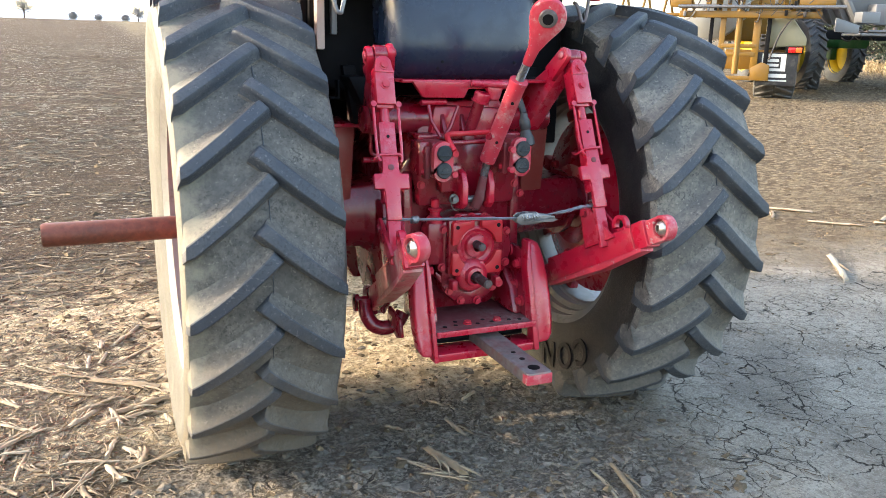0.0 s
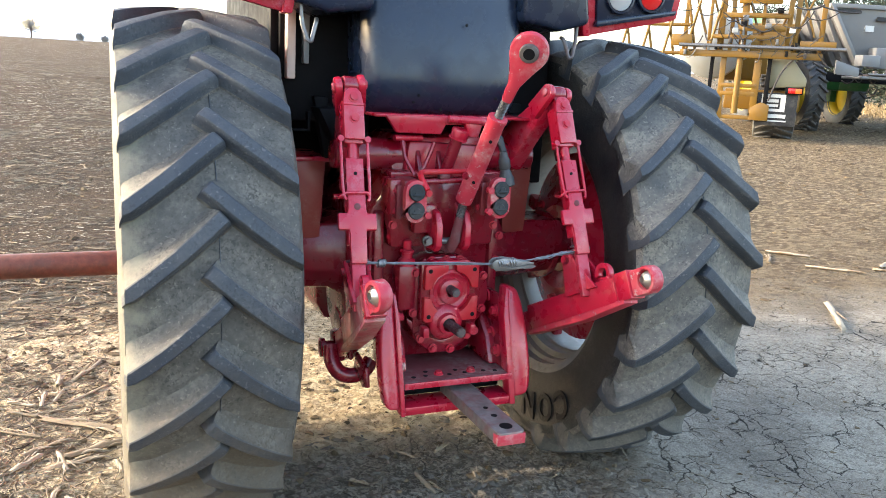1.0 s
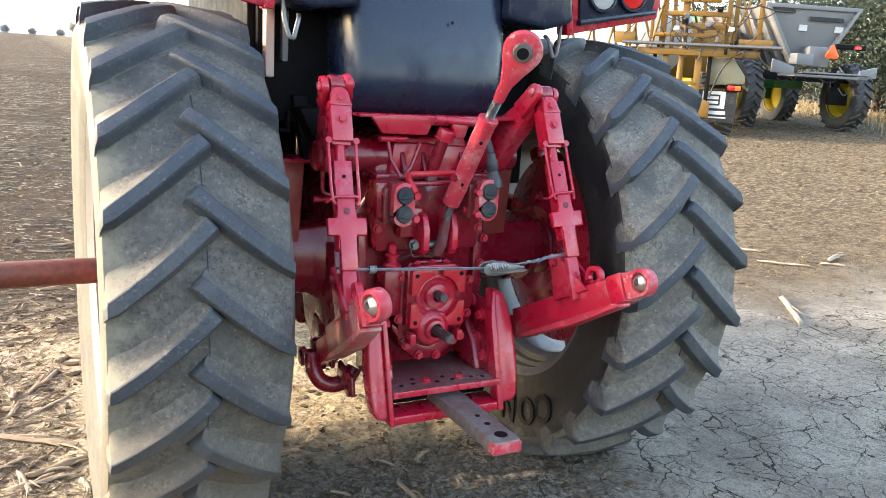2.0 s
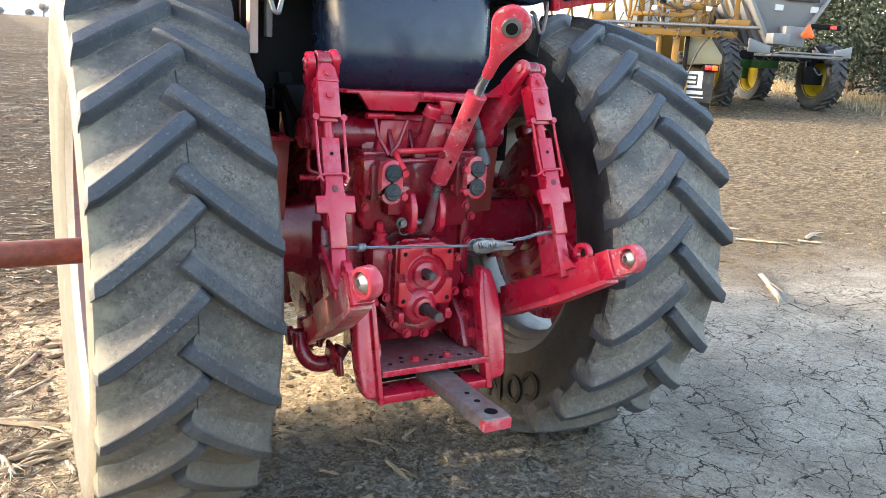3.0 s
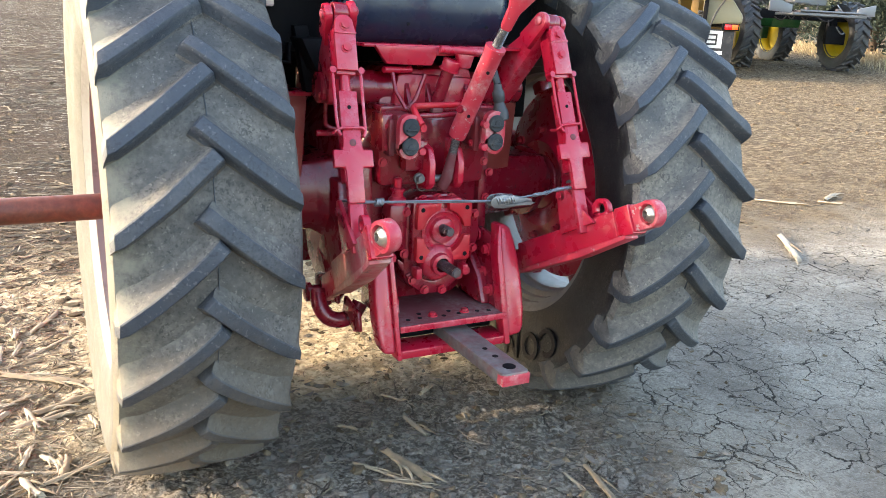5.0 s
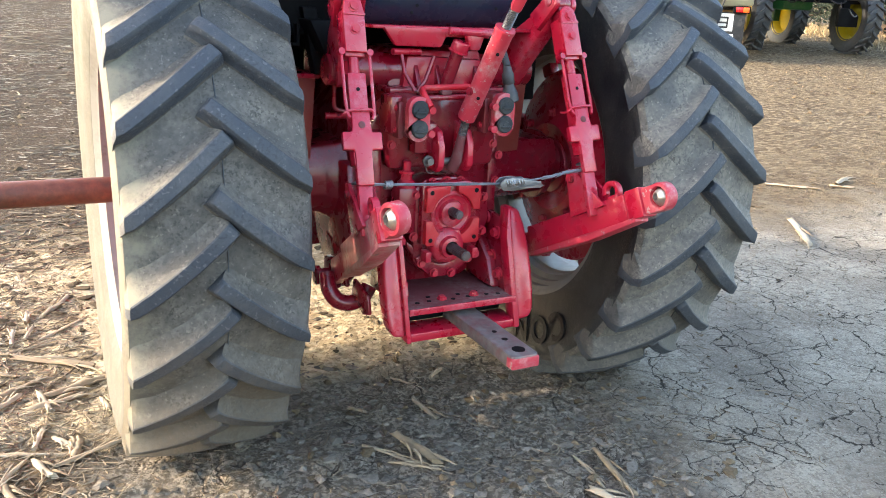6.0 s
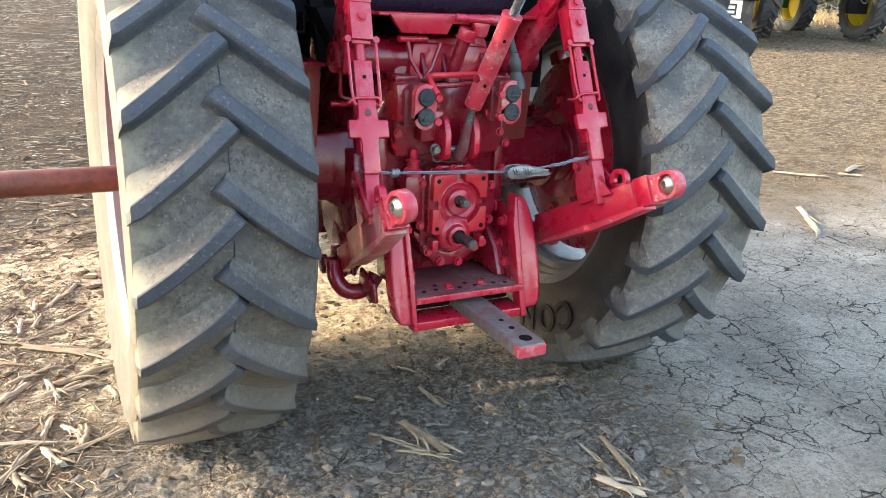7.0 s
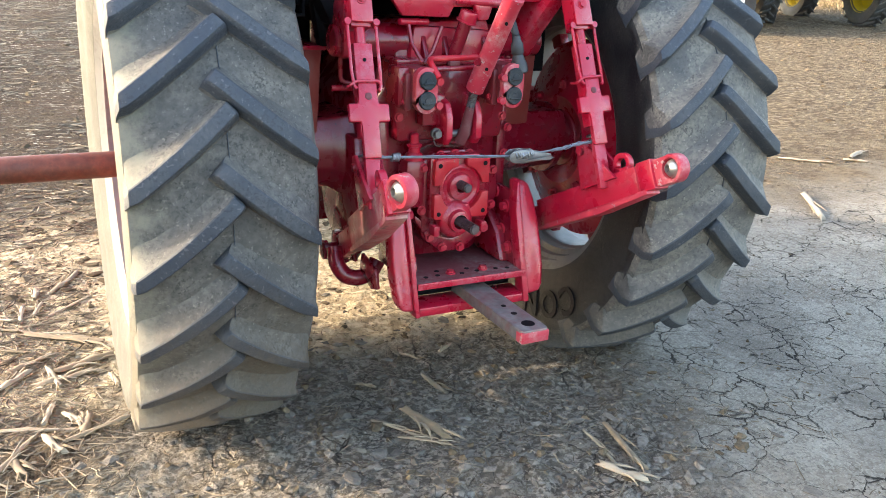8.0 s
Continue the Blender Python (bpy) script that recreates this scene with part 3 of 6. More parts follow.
def build_case():
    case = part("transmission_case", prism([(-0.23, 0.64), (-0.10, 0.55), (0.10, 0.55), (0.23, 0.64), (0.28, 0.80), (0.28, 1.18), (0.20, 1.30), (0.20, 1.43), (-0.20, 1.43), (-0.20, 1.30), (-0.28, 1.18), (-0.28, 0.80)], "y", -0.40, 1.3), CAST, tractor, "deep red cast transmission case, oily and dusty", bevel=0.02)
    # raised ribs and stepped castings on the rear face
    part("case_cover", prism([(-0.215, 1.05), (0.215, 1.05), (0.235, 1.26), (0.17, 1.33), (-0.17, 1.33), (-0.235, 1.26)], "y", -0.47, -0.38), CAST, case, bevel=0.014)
    part("top_cover", prism([(-0.17, 1.40), (0.19, 1.40), (0.17, 1.475), (-0.14, 1.465)], "y", -0.40, 0.2), RED, case, bevel=0.012)
    part("upper_casting", prism([(-0.16, 1.30), (0.17, 1.30), (0.17, 1.44), (-0.14, 1.455)], "y", -0.43, -0.36), RED, case, bevel=0.012)
    for x in (-0.105, -0.02, 0.14):
        part("rib", prism([(-0.49, 1.31), (-0.40, 1.31), (-0.40, 1.42), (-0.43, 1.42)], "x", x - 0.009, x + 0.009), CAST, case, bevel=0.004)
    for x in (-0.245, 0.245):
        part("rib", prism([(-0.44, 0.70), (-0.36, 0.66), (-0.36, 1.20), (-0.42, 1.18)], "x", x - 0.02, x + 0.02), CAST, case, bevel=0.008)
    part("bellows_shelf", prism([(-0.235, 1.325), (0.235, 1.325), (0.235, 1.345), (-0.235, 1.345)], "y", -0.50, -0.38), CAST, case, bevel=0.005)
    for x, z in ((-0.21, 1.14), (-0.21, 1.22), (0.215, 1.13), (0.215, 1.21), (0.25, 0.98), (0.26, 1.08), (-0.26, 0.88), (-0.25, 0.76)):
        bolt((x, -0.468 if abs(x) < 0.23 else -0.44, z), (0, -1, 0), case, 0.012, 0.014)
    # lower belly of the case and the front belly beyond
    part("belly", prism([(-0.30, 0.62), (-0.26, 0.54), (0.26, 0.54), (0.30, 0.62), (0.30, 1.1), (-0.30, 1.1)], "y", 0.3, 2.6), CAST, tractor, bevel=0.02)
    return case


case = build_case()


# ---- power take-off ----
def build_pto():
    y = -0.555
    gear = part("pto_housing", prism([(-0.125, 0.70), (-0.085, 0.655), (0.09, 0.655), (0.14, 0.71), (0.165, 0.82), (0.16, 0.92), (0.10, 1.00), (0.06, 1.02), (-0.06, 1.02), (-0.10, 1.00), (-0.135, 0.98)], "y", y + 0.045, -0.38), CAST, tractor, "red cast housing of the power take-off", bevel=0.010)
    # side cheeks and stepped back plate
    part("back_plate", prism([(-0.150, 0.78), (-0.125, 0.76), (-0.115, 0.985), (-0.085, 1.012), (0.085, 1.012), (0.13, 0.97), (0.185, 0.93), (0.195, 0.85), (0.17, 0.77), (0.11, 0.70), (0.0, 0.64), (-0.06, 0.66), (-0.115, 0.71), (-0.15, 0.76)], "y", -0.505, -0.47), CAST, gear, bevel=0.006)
    # arched rim over the plate
    part("arch", prism([(-0.105, 0.985), (-0.075, 1.012), (0.075, 1.012), (0.108, 0.985), (0.098, 0.975), (0.07, 0.996), (-0.07, 0.996), (-0.096, 0.975)], "y", y - 0.004, -0.46), RED, gear, bevel=0.004)
    # four corner pads round the upper shaft
    cx, cz, half, hole = 0.008, 0.886, 0.112, 0.086
    for sx in (-1, 1):
        for sz in (-1, 1):
            a0 = {(1, 1): 12, (-1, 1): 102, (-1, -1): 192, (1, -1): 282}[(sx, sz)]
            ring = arc(cx, cz, hole, a0, a0 + 66, 8)
            if (sx, sz) in ((1, 1), (-1, -1)):
                outer = [(cx + sx * 0.016, cz + sz * half), (cx + sx * half * 0.93, cz + sz * half), (cx + sx * half, cz + sz * half * 0.93), (cx + sx * half, cz + sz * 0.016)]
            else:
                outer = [(cx + sx * half, cz + sz * 0.016), (cx + sx * half, cz + sz * half * 0.93), (cx + sx * half * 0.93, cz + sz * half), (cx + sx * 0.016, cz + sz * half)]
            part("corner_pad", prism(ring + outer, "y", y - 0.012, y + 0.05), BRIGHT, gear, "orange-red machined corner pad", bevel=0.003)
            # dark disc in place of the shade inside a bolt hole
            part("bolt_hole", cyl((cx + sx * 0.092, y - 0.0135, cz + sz * 0.090), (cx + sx * 0.092, y + 0.02, cz + sz * 0.090), 0.0085, n=12), DARK, gear)
    part("gasket_plate", prism([(-0.112, 0.775), (0.118, 0.775), (0.118, 1.0), (-0.112, 1.0)], "y", y + 0.012, y + 0.05), CAST, gear, bevel=0.004)
    # bearing retainer: a dished ring with the splined stub
    part("bearing_ring", lathe([(0.084, 0), (0.084, 0.006), (0.072, 0.010), (0.062, 0.002), (0.052, 0.002), (0.047, 0.018), (0.032, 0.024), (0.021, 0.024), (0.021, 0.0)], (cx, y + 0.012, cz + 0.004), (cx, y - 1, cz + 0.004), 40), RED, gear)
    splined(gear, (0.0, y + 0.0, 0.902), 0.072, 0.017)
    # lower output with its bell
    bell = part("output_bell", lathe([(0.066, 0), (0.070, 0.03), (0.070, 0.055), (0.060, 0.07), (0.043, 0.075), (0.039, 0.095), (0.027, 0.098), (0.027, 0.05)], (-0.008, y + 0.055, 0.768), (-0.008, y - 1, 0.768), 40), RED, gear, bevel=0.0)
    part("bell_neck", prism([(-0.052, 0.80), (0.052, 0.80), (0.040, 0.828), (-0.040, 0.828)], "y", y - 0.012, y + 0.05), RED, gear, bevel=0.006)
    splined(gear, (-0.004, y - 0.02, 0.768), 0.124, 0.0195)
    part("lower_ring", prism(arc(-0.005, 0.76, 0.125, 200, 340, 12) + arc(-0.005, 0.76, 0.075, 340, 200, 12), "y", y + 0.03, y + 0.06), CAST, gear, bevel=0.004)
    for x, z in ((-0.125, 0.96), (-0.128, 0.80), (0.165, 0.935), (0.165, 0.80), (0.06, 1.004), (0.0, 1.006), (-0.06, 1.004), (0.098, 0.70), (-0.1, 0.70), (0.03, 0.648), (-0.045, 0.655), (0.13, 0.715)):
        bolt((x, y + (0.046 if z > 0.74 else 0.028), z), (0, -1, 0), gear, 0.0125, 0.018)
    for sx in (-1, 1):
        part("lug_tab", box((sx * 0.098 + 0.004, y + 0.0, 0.735), (0.024, 0.05, 0.04)), RED, gear, bevel=0.004)
    return gear


def splined(parent, p, length, r):
    """A splined stub shaft that points to the rear."""
    p = Vector(p)
    teeth = 20
    out = []
    for k in range(teeth):
        for f, rr in ((0.0, r * 0.86), (0.2, r), (0.55, r), (0.75, r * 0.86)):
            a = 2 * math.pi * (k + f) / teeth
            out.append((p.x + rr * math.cos(a), p.z + rr * math.sin(a)))
    bm = prism(out, "y", p.y - length, p.y)
    add_cyl(bm, p + Vector((0, -length - 0.004, 0)), p + Vector((0, -length + 0.002, 0)), r * 0.72, r * 0.8, 24)
    add_cyl(bm, p + Vector((0, 0.04, 0)), p + Vector((0, -length * 0.42, 0)), r * 0.98, n=24)
    return part("splined_shaft", bm, SHAFT, parent, "dark oiled splined steel shaft", smooth=25)


build_pto()


# ---- drawbar support and drawbar ----
def build_support():
    def lean(bm):
        """The support leans back towards its foot."""
        for v in bm.verts:
            v.co.y -= 0.30 * (0.90 - v.co.z)
        return bm

    def cheek(s):
        outer = [(0.226, 0.905), (0.262, 0.905), (0.282, 0.888), (0.298, 0.84), (0.310, 0.76), (0.316, 0.68), (0.315, 0.59), (0.306, 0.525), (0.290, 0.495), (0.226, 0.490)]
        if s < 0:
            outer = [(0.222 + 0.74 * (u - 0.206), v) for u, v in outer]
        ck = part("support_cheek", lean(prism([(s * u, v) for u, v in outer], "y", -0.592, -0.520)), RED, tractor, "thick red cast cheek of the drawbar support", bevel=0.02, seg=3)
        inner = [(0.206, 0.472), (0.230, 0.472), (0.232, 0.84), (0.236, 0.905), (0.222, 0.905), (0.206, 0.80)]
        if s < 0:
            inner = [(0.222 + 0.74 * (u - 0.206), v) for u, v in inner]
        part("cheek_rim", lean(prism([(s * u, v) for u, v in inner], "y", -0.604, -0.545)), RED, ck, bevel=0.005)
        wall = [(-0.36, 0.57), (-0.66, 0.57), (-0.615, 0.72), (-0.56, 0.86), (-0.47, 0.87), (-0.40, 0.84), (-0.36, 0.74)]
        part("side_wall", prism(wall, "x", s * 0.212, s * 0.236), CAST, ck, bevel=0.008)
        part("web", prism([(-0.38, 0.59), (-0.60, 0.59), (-0.55, 0.70), (-0.42, 0.80)], "x", s * 0.17, s * 0.215), CAST, ck, bevel=0.014)
        for y, z in ((-0.555, 0.80), (-0.53, 0.70), (-0.59, 0.645), (-0.47, 0.84)):
            bolt((s * 0.212, y, z), (-s, 0, 0), ck, 0.017, 0.026)
        part("guard", prism([(-0.40, 0.62), (-0.54, 0.60), (-0.56, 0.53), (-0.50, 0.51), (-0.38, 0.55)], "x", s * 0.306, s * 0.320), CAST, ck, bevel=0.004)
    mirrored(cheek)
    shelf = part("shelf", prism([(-0.222, -0.70), (0.222, -0.70), (0.222, -0.36), (-0.222, -0.36)], "z", 0.566, 0.588), GREASY, tractor, "greasy dust-covered shelf plate with bolt holes", bevel=0.003)
    # dark discs painted for the shade inside the holes
    for x, y in ((-0.165, -0.645), (-0.115, -0.64), (-0.02, -0.648), (0.045, -0.645), (0.125, -0.645), (0.17, -0.655), (-0.10, -0.60), (0.02, -0.61), (0.10, -0.60)):
        part("hole", cyl((x, y, 0.586), (x, y, 0.5895), 0.009, n=12), DARK, shelf)
    for x in (-0.06, 0.075):
        bolt((x, -0.635, 0.588), (0, 0, 1), shelf, 0.013, 0.014)
    part("shelf_edge", prism([(-0.222, 0.566), (0.222, 0.566), (0.222, 0.5905), (-0.222, 0.5905)], "y", -0.707, -0.699), RED, tractor, bevel=0.003)
    part("lower_bar", prism([(-0.72, 0.470), (-0.60, 0.470), (-0.60, 0.503), (-0.72, 0.503)], "x", -0.222, 0.222), RED, tractor, "red lower cross bar", bevel=0.006)
    part("roller", cyl((-0.215, -0.58, 0.515), (0.215, -0.58, 0.515), 0.02, n=16), DARK, tractor)
    bar = prism([(-0.033, -1.087), (-0.023, -1.097), (0.062, -1.097), (0.072, -1.087), (0.075, 0.35), (-0.035, 0.35)], "z", 0.499, 0.544)
    db = part("drawbar", bar, BARSTEEL, tractor, "rusty steel drawbar with worn red paint", bevel=0.005)
    # pin holes are dark discs, the shade of their depth put in
    part("pin_hole", cyl((0.022, -1.045, 0.5435), (0.022, -1.045, 0.5455), 0.023, n=24), DARK, db)
    part("pin_hole", cyl((0.022, -0.955, 0.5435), (0.022, -0.955, 0.5455), 0.011, n=16), DARK, db)
    part("pin_hole", cyl((0.022, -0.885, 0.5435), (0.022, -0.885, 0.5455), 0.009, n=16), DARK, db)
    part("painted_tip", prism([(-0.0335, -1.0985), (0.0725, -1.0985), (0.0725, -1.05), (-0.0335, -1.06)], "z", 0.498, 0.5375), WORN, db, bevel=0.004)


build_support()


RUSTRED = paint("dull_rust_red_paint", (0.24, 0.035, 0.028), dust=(0.30, 0.16, 0.12), amount=0.6)
GREYIRON = paint("grey_iron", (0.035, 0.037, 0.04), dust=(0.2, 0.18, 0.16), amount=0.4, rough=0.5)


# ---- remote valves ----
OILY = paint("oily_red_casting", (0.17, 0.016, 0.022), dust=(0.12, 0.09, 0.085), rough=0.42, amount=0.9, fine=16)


def remote_valve(cx, zmid, s):
    y = -0.648
    w, h = 0.040, 0.077
    prof = [(cx - w, zmid - h + 0.03)] + arc(cx, zmid - h + 0.040, w, 180, 360, 10) + arc(cx, zmid + h - 0.040, w, 0, 180, 10)
    rv = part("remote_valve", prism(prof, "y", y, y + 0.030), WORN, tractor, "red remote hydraulic valve with black dust caps", bevel=0.004)
    part("valve_body", prism([(cx - 0.037, zmid - h + 0.01), (cx + 0.037, zmid - h + 0.01), (cx + 0.037, zmid + h - 0.005), (cx - 0.037, zmid + h - 0.005)], "y", y + 0.03, -0.45), OILY, rv, "oily dark red valve body", bevel=0.010)
    part("mount_flange", box((cx - 0.045, y + 0.075, zmid - 0.01), (0.022, 0.05, 0.125)), OILY, rv, bevel=0.005)
    for dz in (-0.045, 0.03):
        bolt((cx - 0.056, y + 0.075, zmid + dz), (-1, 0, 0), rv, 0.009, 0.009)
    part("side_block", box((cx + s * 0.05, y + 0.12, zmid + 0.005), (0.05, 0.10, 0.13)), CAST, rv, bevel=0.008)
    for dz in (-0.033, 0.033):
        cap = part("dust_cap", lathe([(0.030, 0), (0.031, 0.008), (0.027, 0.014), (0.012, 0.013), (0.010, 0.016)], (cx, y + 0.001, zmid + dz), (cx, y - 1, zmid + dz), 28), CAPS, rv, "black rubber dust cap")
        part("pull_tab", box((cx, y - 0.015, zmid + dz - 0.008), (0.04, 0.008, 0.008)), CAPS, cap, bevel=0.003)
    for z in (0.03, -0.05):
        part("drain_nipple", cyl((cx - s * 0.045, y + 0.015, zmid + z), (cx - s * 0.045, y - 0.01, zmid + z), 0.013, n=10), RED, rv)


remote_valve(-0.187, 1.257, -1)
remote_valve(0.150, 1.266, 1)


def upper_fittings():
    # cross pipes between the valves
    cr = part("cross_pipe", pipe(rounded([(-0.15, -0.66, 1.30), (-0.165, -0.62, 1.345), (-0.14, -0.56, 1.352), (0.04, -0.57, 1.357)], 0.03), 0.011), BRIGHT, tractor, "thin orange-red hydraulic pipe")
    part("cross_pipe", pipe(rounded([(-0.13, -0.57, 1.318), (0.04, -0.575, 1.324)], 0.02), 0.010), CAST, tractor)
    part("pipe_clamp", box((-0.05, -0.565, 1.338), (0.04, 0.03, 0.016)), GREASY, cr, bevel=0.003)
    # filler neck with its cap
    neck = part("filler_neck", cyl((-0.004, -0.46, 1.33), (0.030, -0.495, 1.478), 0.024, n=20), CAST, tractor, bevel=0.0)
    part("filler_cap", lathe([(0.030, 0), (0.0375, 0.002), (0.0375, 0.006), (0.033, 0.008), (0.034, 0.036), (0.031, 0.042), (0.012, 0.044)], (0.029, -0.496, 1.470), (0.041, -0.515, 1.53), 28), RED, neck, "red filler cap")
    # dip-stick loop and lever
    part("lever_rod", pipe([(-0.13, -0.50, 1.33), (-0.10, -0.50, 1.37), (-0.072, -0.49, 1.43), (-0.062, -0.49, 1.455)], 0.008), CAST, tractor)
    part("control_rod", pipe([(-0.195, -0.50, 1.46), (-0.19, -0.52, 1.40), (-0.165, -0.56, 1.34)], 0.007), CAST, tractor)
    part("short_tube", cyl((-0.215, -0.47, 1.468), (-0.10, -0.45, 1.468), 0.012, n=14), RED, tractor)
    # spare coupler hanging from the upper rail
    cp = part("hose_coupler", lathe([(0.014, 0), (0.017, 0.02), (0.022, 0.03), (0.022, 0.06), (0.018, 0.065), (0.024, 0.085), (0.030, 0.10), (0.031, 0.125), (0.024, 0.13), (0.020, 0.11)], (0.165, -0.615, 1.435), (0.185, -0.625, 1.30), 20), GREYIRON, tractor, "grey steel hose coupler")
    part("coupler_hose", pipe([(0.165, -0.615, 1.435), (0.155, -0.60, 1.48), (0.14, -0.54, 1.53)], 0.013), CAPS, tractor)
    # top-link bracket: two bent cheeks
    for x in (-0.062, 0.055):
        ck = [(-0.40, 1.05), (-0.56, 1.05), (-0.585, 1.075), (-0.585, 1.15), (-0.56, 1.20), (-0.47, 1.225), (-0.40, 1.22)]
        part("link_bracket", prism(ck, "x", x - 0.013, x + 0.013), RED, tractor, bevel=0.006)
    part("bracket_block", box((-0.1, -0.49, 1.17), (0.09, 0.08, 0.11)), CAST, tractor, bevel=0.008)
    bolt((-0.095, -0.535, 1.09), (0, -1, 0), tractor, 0.014, 0.03, STEEL)
    part("hitch_pin", cyl((-0.09, -0.53, 1.085), (0.08, -0.53, 1.085), 0.013, n=16), STEEL, tractor)
    part("pin_ring", pipe([(-0.083 + 0.022 * math.cos(a), -0.545, 1.07 + 0.026 * math.sin(a)) for a in (2 * math.pi * k / 16 for k in range(17))], 0.0025, 6), STEEL, tractor)
    # grease valve on the left of the housing
    part("relief_valve", lathe([(0.034, 0), (0.034, 0.02), (0.028, 0.026), (0.022, 0.03), (0.022, 0.05), (0.028, 0.052), (0.028, 0.060), (0.016, 0.064), (0.016, 0.095), (0.010, 0.10)], (-0.152, -0.485, 0.985), (-0.152, -0.485, 1.2), 20), RED, tractor, "red relief valve")
    part("valve_post", box((-0.155, -0.47, 0.90), (0.075, 0.09, 0.18)), CAST, tractor, bevel=0.015)


upper_fittings()


# ---- top link, held upright ----
def top_link():
    low, a, b, eye = Vector((0.012, -0.555, 1.09)), Vector((0.026, -0.585, 1.245)), Vector((0.062, -0.757, 1.568)), Vector((0.100, -0.880, 1.795))
    d = (b - a).normalized()
    tube = part("top_link", lathe([(0.020, 0), (0.032, 0.005), (0.033, 0.03), (0.033, (b - a).length - 0.02), (0.036, (b - a).length - 0.012), (0.036, (b - a).length), (0.02, (b - a).length + 0.002)], a, b, 28), WORN, tractor, "scuffed red tubular top link")
    for k in (0.3, 0.78):
        # dark plugs stand for the shaded holes in the tube
        p = a.lerp(b, k)
        part("tube_hole", cyl(p + Vector((-0.012, -0.0305, -0.015)), p + Vector((-0.006, -0.020, -0.010)), 0.006, n=10), DARK, tube)
    part("lock_tab", cyl(a.lerp(b, 0.3) + Vector((-0.04, -0.01, 0.01)), a.lerp(b, 0.3), 0.014, n=12), CAST, tube)

    def thread(p, q, r):
        L = (q - p).length
        prof = [(r * 0.8, 0)]
        k = 0.0
        while k < L - 0.006:
            prof += [(r, k + 0.0015), (r, k + 0.003), (r * 0.86, k + 0.0045), (r * 0.86, k + 0.006)]
            k += 0.006
        part("thread", lathe(prof, p, q, 18), STEEL, tube, "bare threaded steel rod")
    thread(b - d * 0.01, b.lerp(eye, 0.30), 0.017)
    thread(a.lerp(low, 0.45), a + d * 0.01, 0.016)
    # upper eye: a forged flare and a ball bush
    m = frame_of(b.lerp(eye, 0.26), eye, (0.86, -0.5, 0))
    L = (eye - b.lerp(eye, 0.26)).length
    out = [(-0.018, 0.0), (0.018, 0.0), (0.021, L * 0.35), (0.040, L * 0.62)] + [(0.066 * math.cos(radians(t)), L + 0.066 * math.sin(radians(t))) for t in range(-25, 206, 15)] + [(-0.040, L * 0.62), (-0.021, L * 0.35)]
    part("link_eye", prism(out, "z", -0.020, 0.020, m), WORN, tube, "worn pinkish-red forged eye", bevel=0.009)
    e0, e1 = m @ Vector((0, L, -0.030)), m @ Vector((0, L, 0.030))
    part("ball_bush", lathe([(0.019, 0), (0.030, 0.002), (0.037, 0.016), (0.0385, 0.030), (0.037, 0.044), (0.030, 0.058), (0.019, 0.060)], e0, e1, 28, True), STEEL, tube, "bare steel ball bush")
    # dark plug in place of the shaded bore
    part("bore", cyl(m @ Vector((0, L, -0.0312)), m @ Vector((0, L, 0.0312)), 0.0195, n=20), DARK, tube)
    # lower forked rod
    m2 = frame_of(low, a.lerp(low, 0.35), (1, 0, 0))
    part("lower_rod", pipe([low + Vector((-0.008, 0.02, -0.035)), low, low.lerp(a, 0.35), low.lerp(a, 0.62)], 0.015, 12, [0.022, 0.022, 0.018, 0.016]), GREASY, tube)


top_link()


# ---- lift arms, lift links, lower links ----
PIN, BALL, PIVOT = (0.410, -0.575, 1.652), (0.500, -1.118, 1.055), (0.350, -0.275, 0.605)
MID = -0.014


def rock_shaft():
    part("rock_shaft", lathe([(0.050, 0), (0.056, 0.006), (0.056, 0.12), (0.062, 0.13), (0.062, 0.70), (0.056, 0.71), (0.056, 0.83), (0.05, 0.836)], (-0.418, -0.345, 1.395), (1, -0.345, 1.395), 32), CAST, tractor, "red cast rock shaft", bevel=0)


rock_shaft()


def lift_arm(s):
    hub, pin = Vector((s * 0.345 + MID, -0.345, 1.395)), Vector((s * PIN[0] + MID, PIN[1], PIN[2]))
    m = frame_of(hub, pin, (1, 0, 0))
    L = (pin - hub).length
    # cast arm, deep in the middle, forked at its end
    out = [(0.0, 0.075), (L * 0.35, 0.055), (L * 0.80, 0.040), (L * 0.86, 0.03), (L * 0.86, -0.03), (L * 0.75, -0.045), (L * 0.30, -0.085), (0.0, -0.085), (-0.05, -0.04), (-0.05, 0.04)]
    arm = part("lift_arm", prism(out, "x", -0.034, 0.034, m), RED, tractor, "red cast lift arm, raised", bevel=0.012)
    for k in (-1, 1):
        prof = [(L * 0.70, 0.038), (L, 0.034)] + [(L + 0.034 * math.cos(radians(t)), 0.034 * math.sin(radians(t))) for t in range(75, -91, -15)] + [(L * 0.70, -0.04)]
        part("fork", prism(prof, "x", k * 0.040 - 0.013, k * 0.040 + 0.013, m), RED, arm, bevel=0.006)
    a, b = m @ Vector((-0.062, L, 0)), m @ Vector((0.062, L, 0))
    part("fork_pin", lathe([(0.012, 0), (0.016, 0.003), (0.016, 0.121), (0.012, 0.124)], a, b, 18), WORN, arm)
    part("split_pin", pipe([m @ Vector((s * -0.0, L, 0.03)), m @ Vector((0, L, 0.052))], 0.003, 6), STEEL, arm)


mirrored(lift_arm)


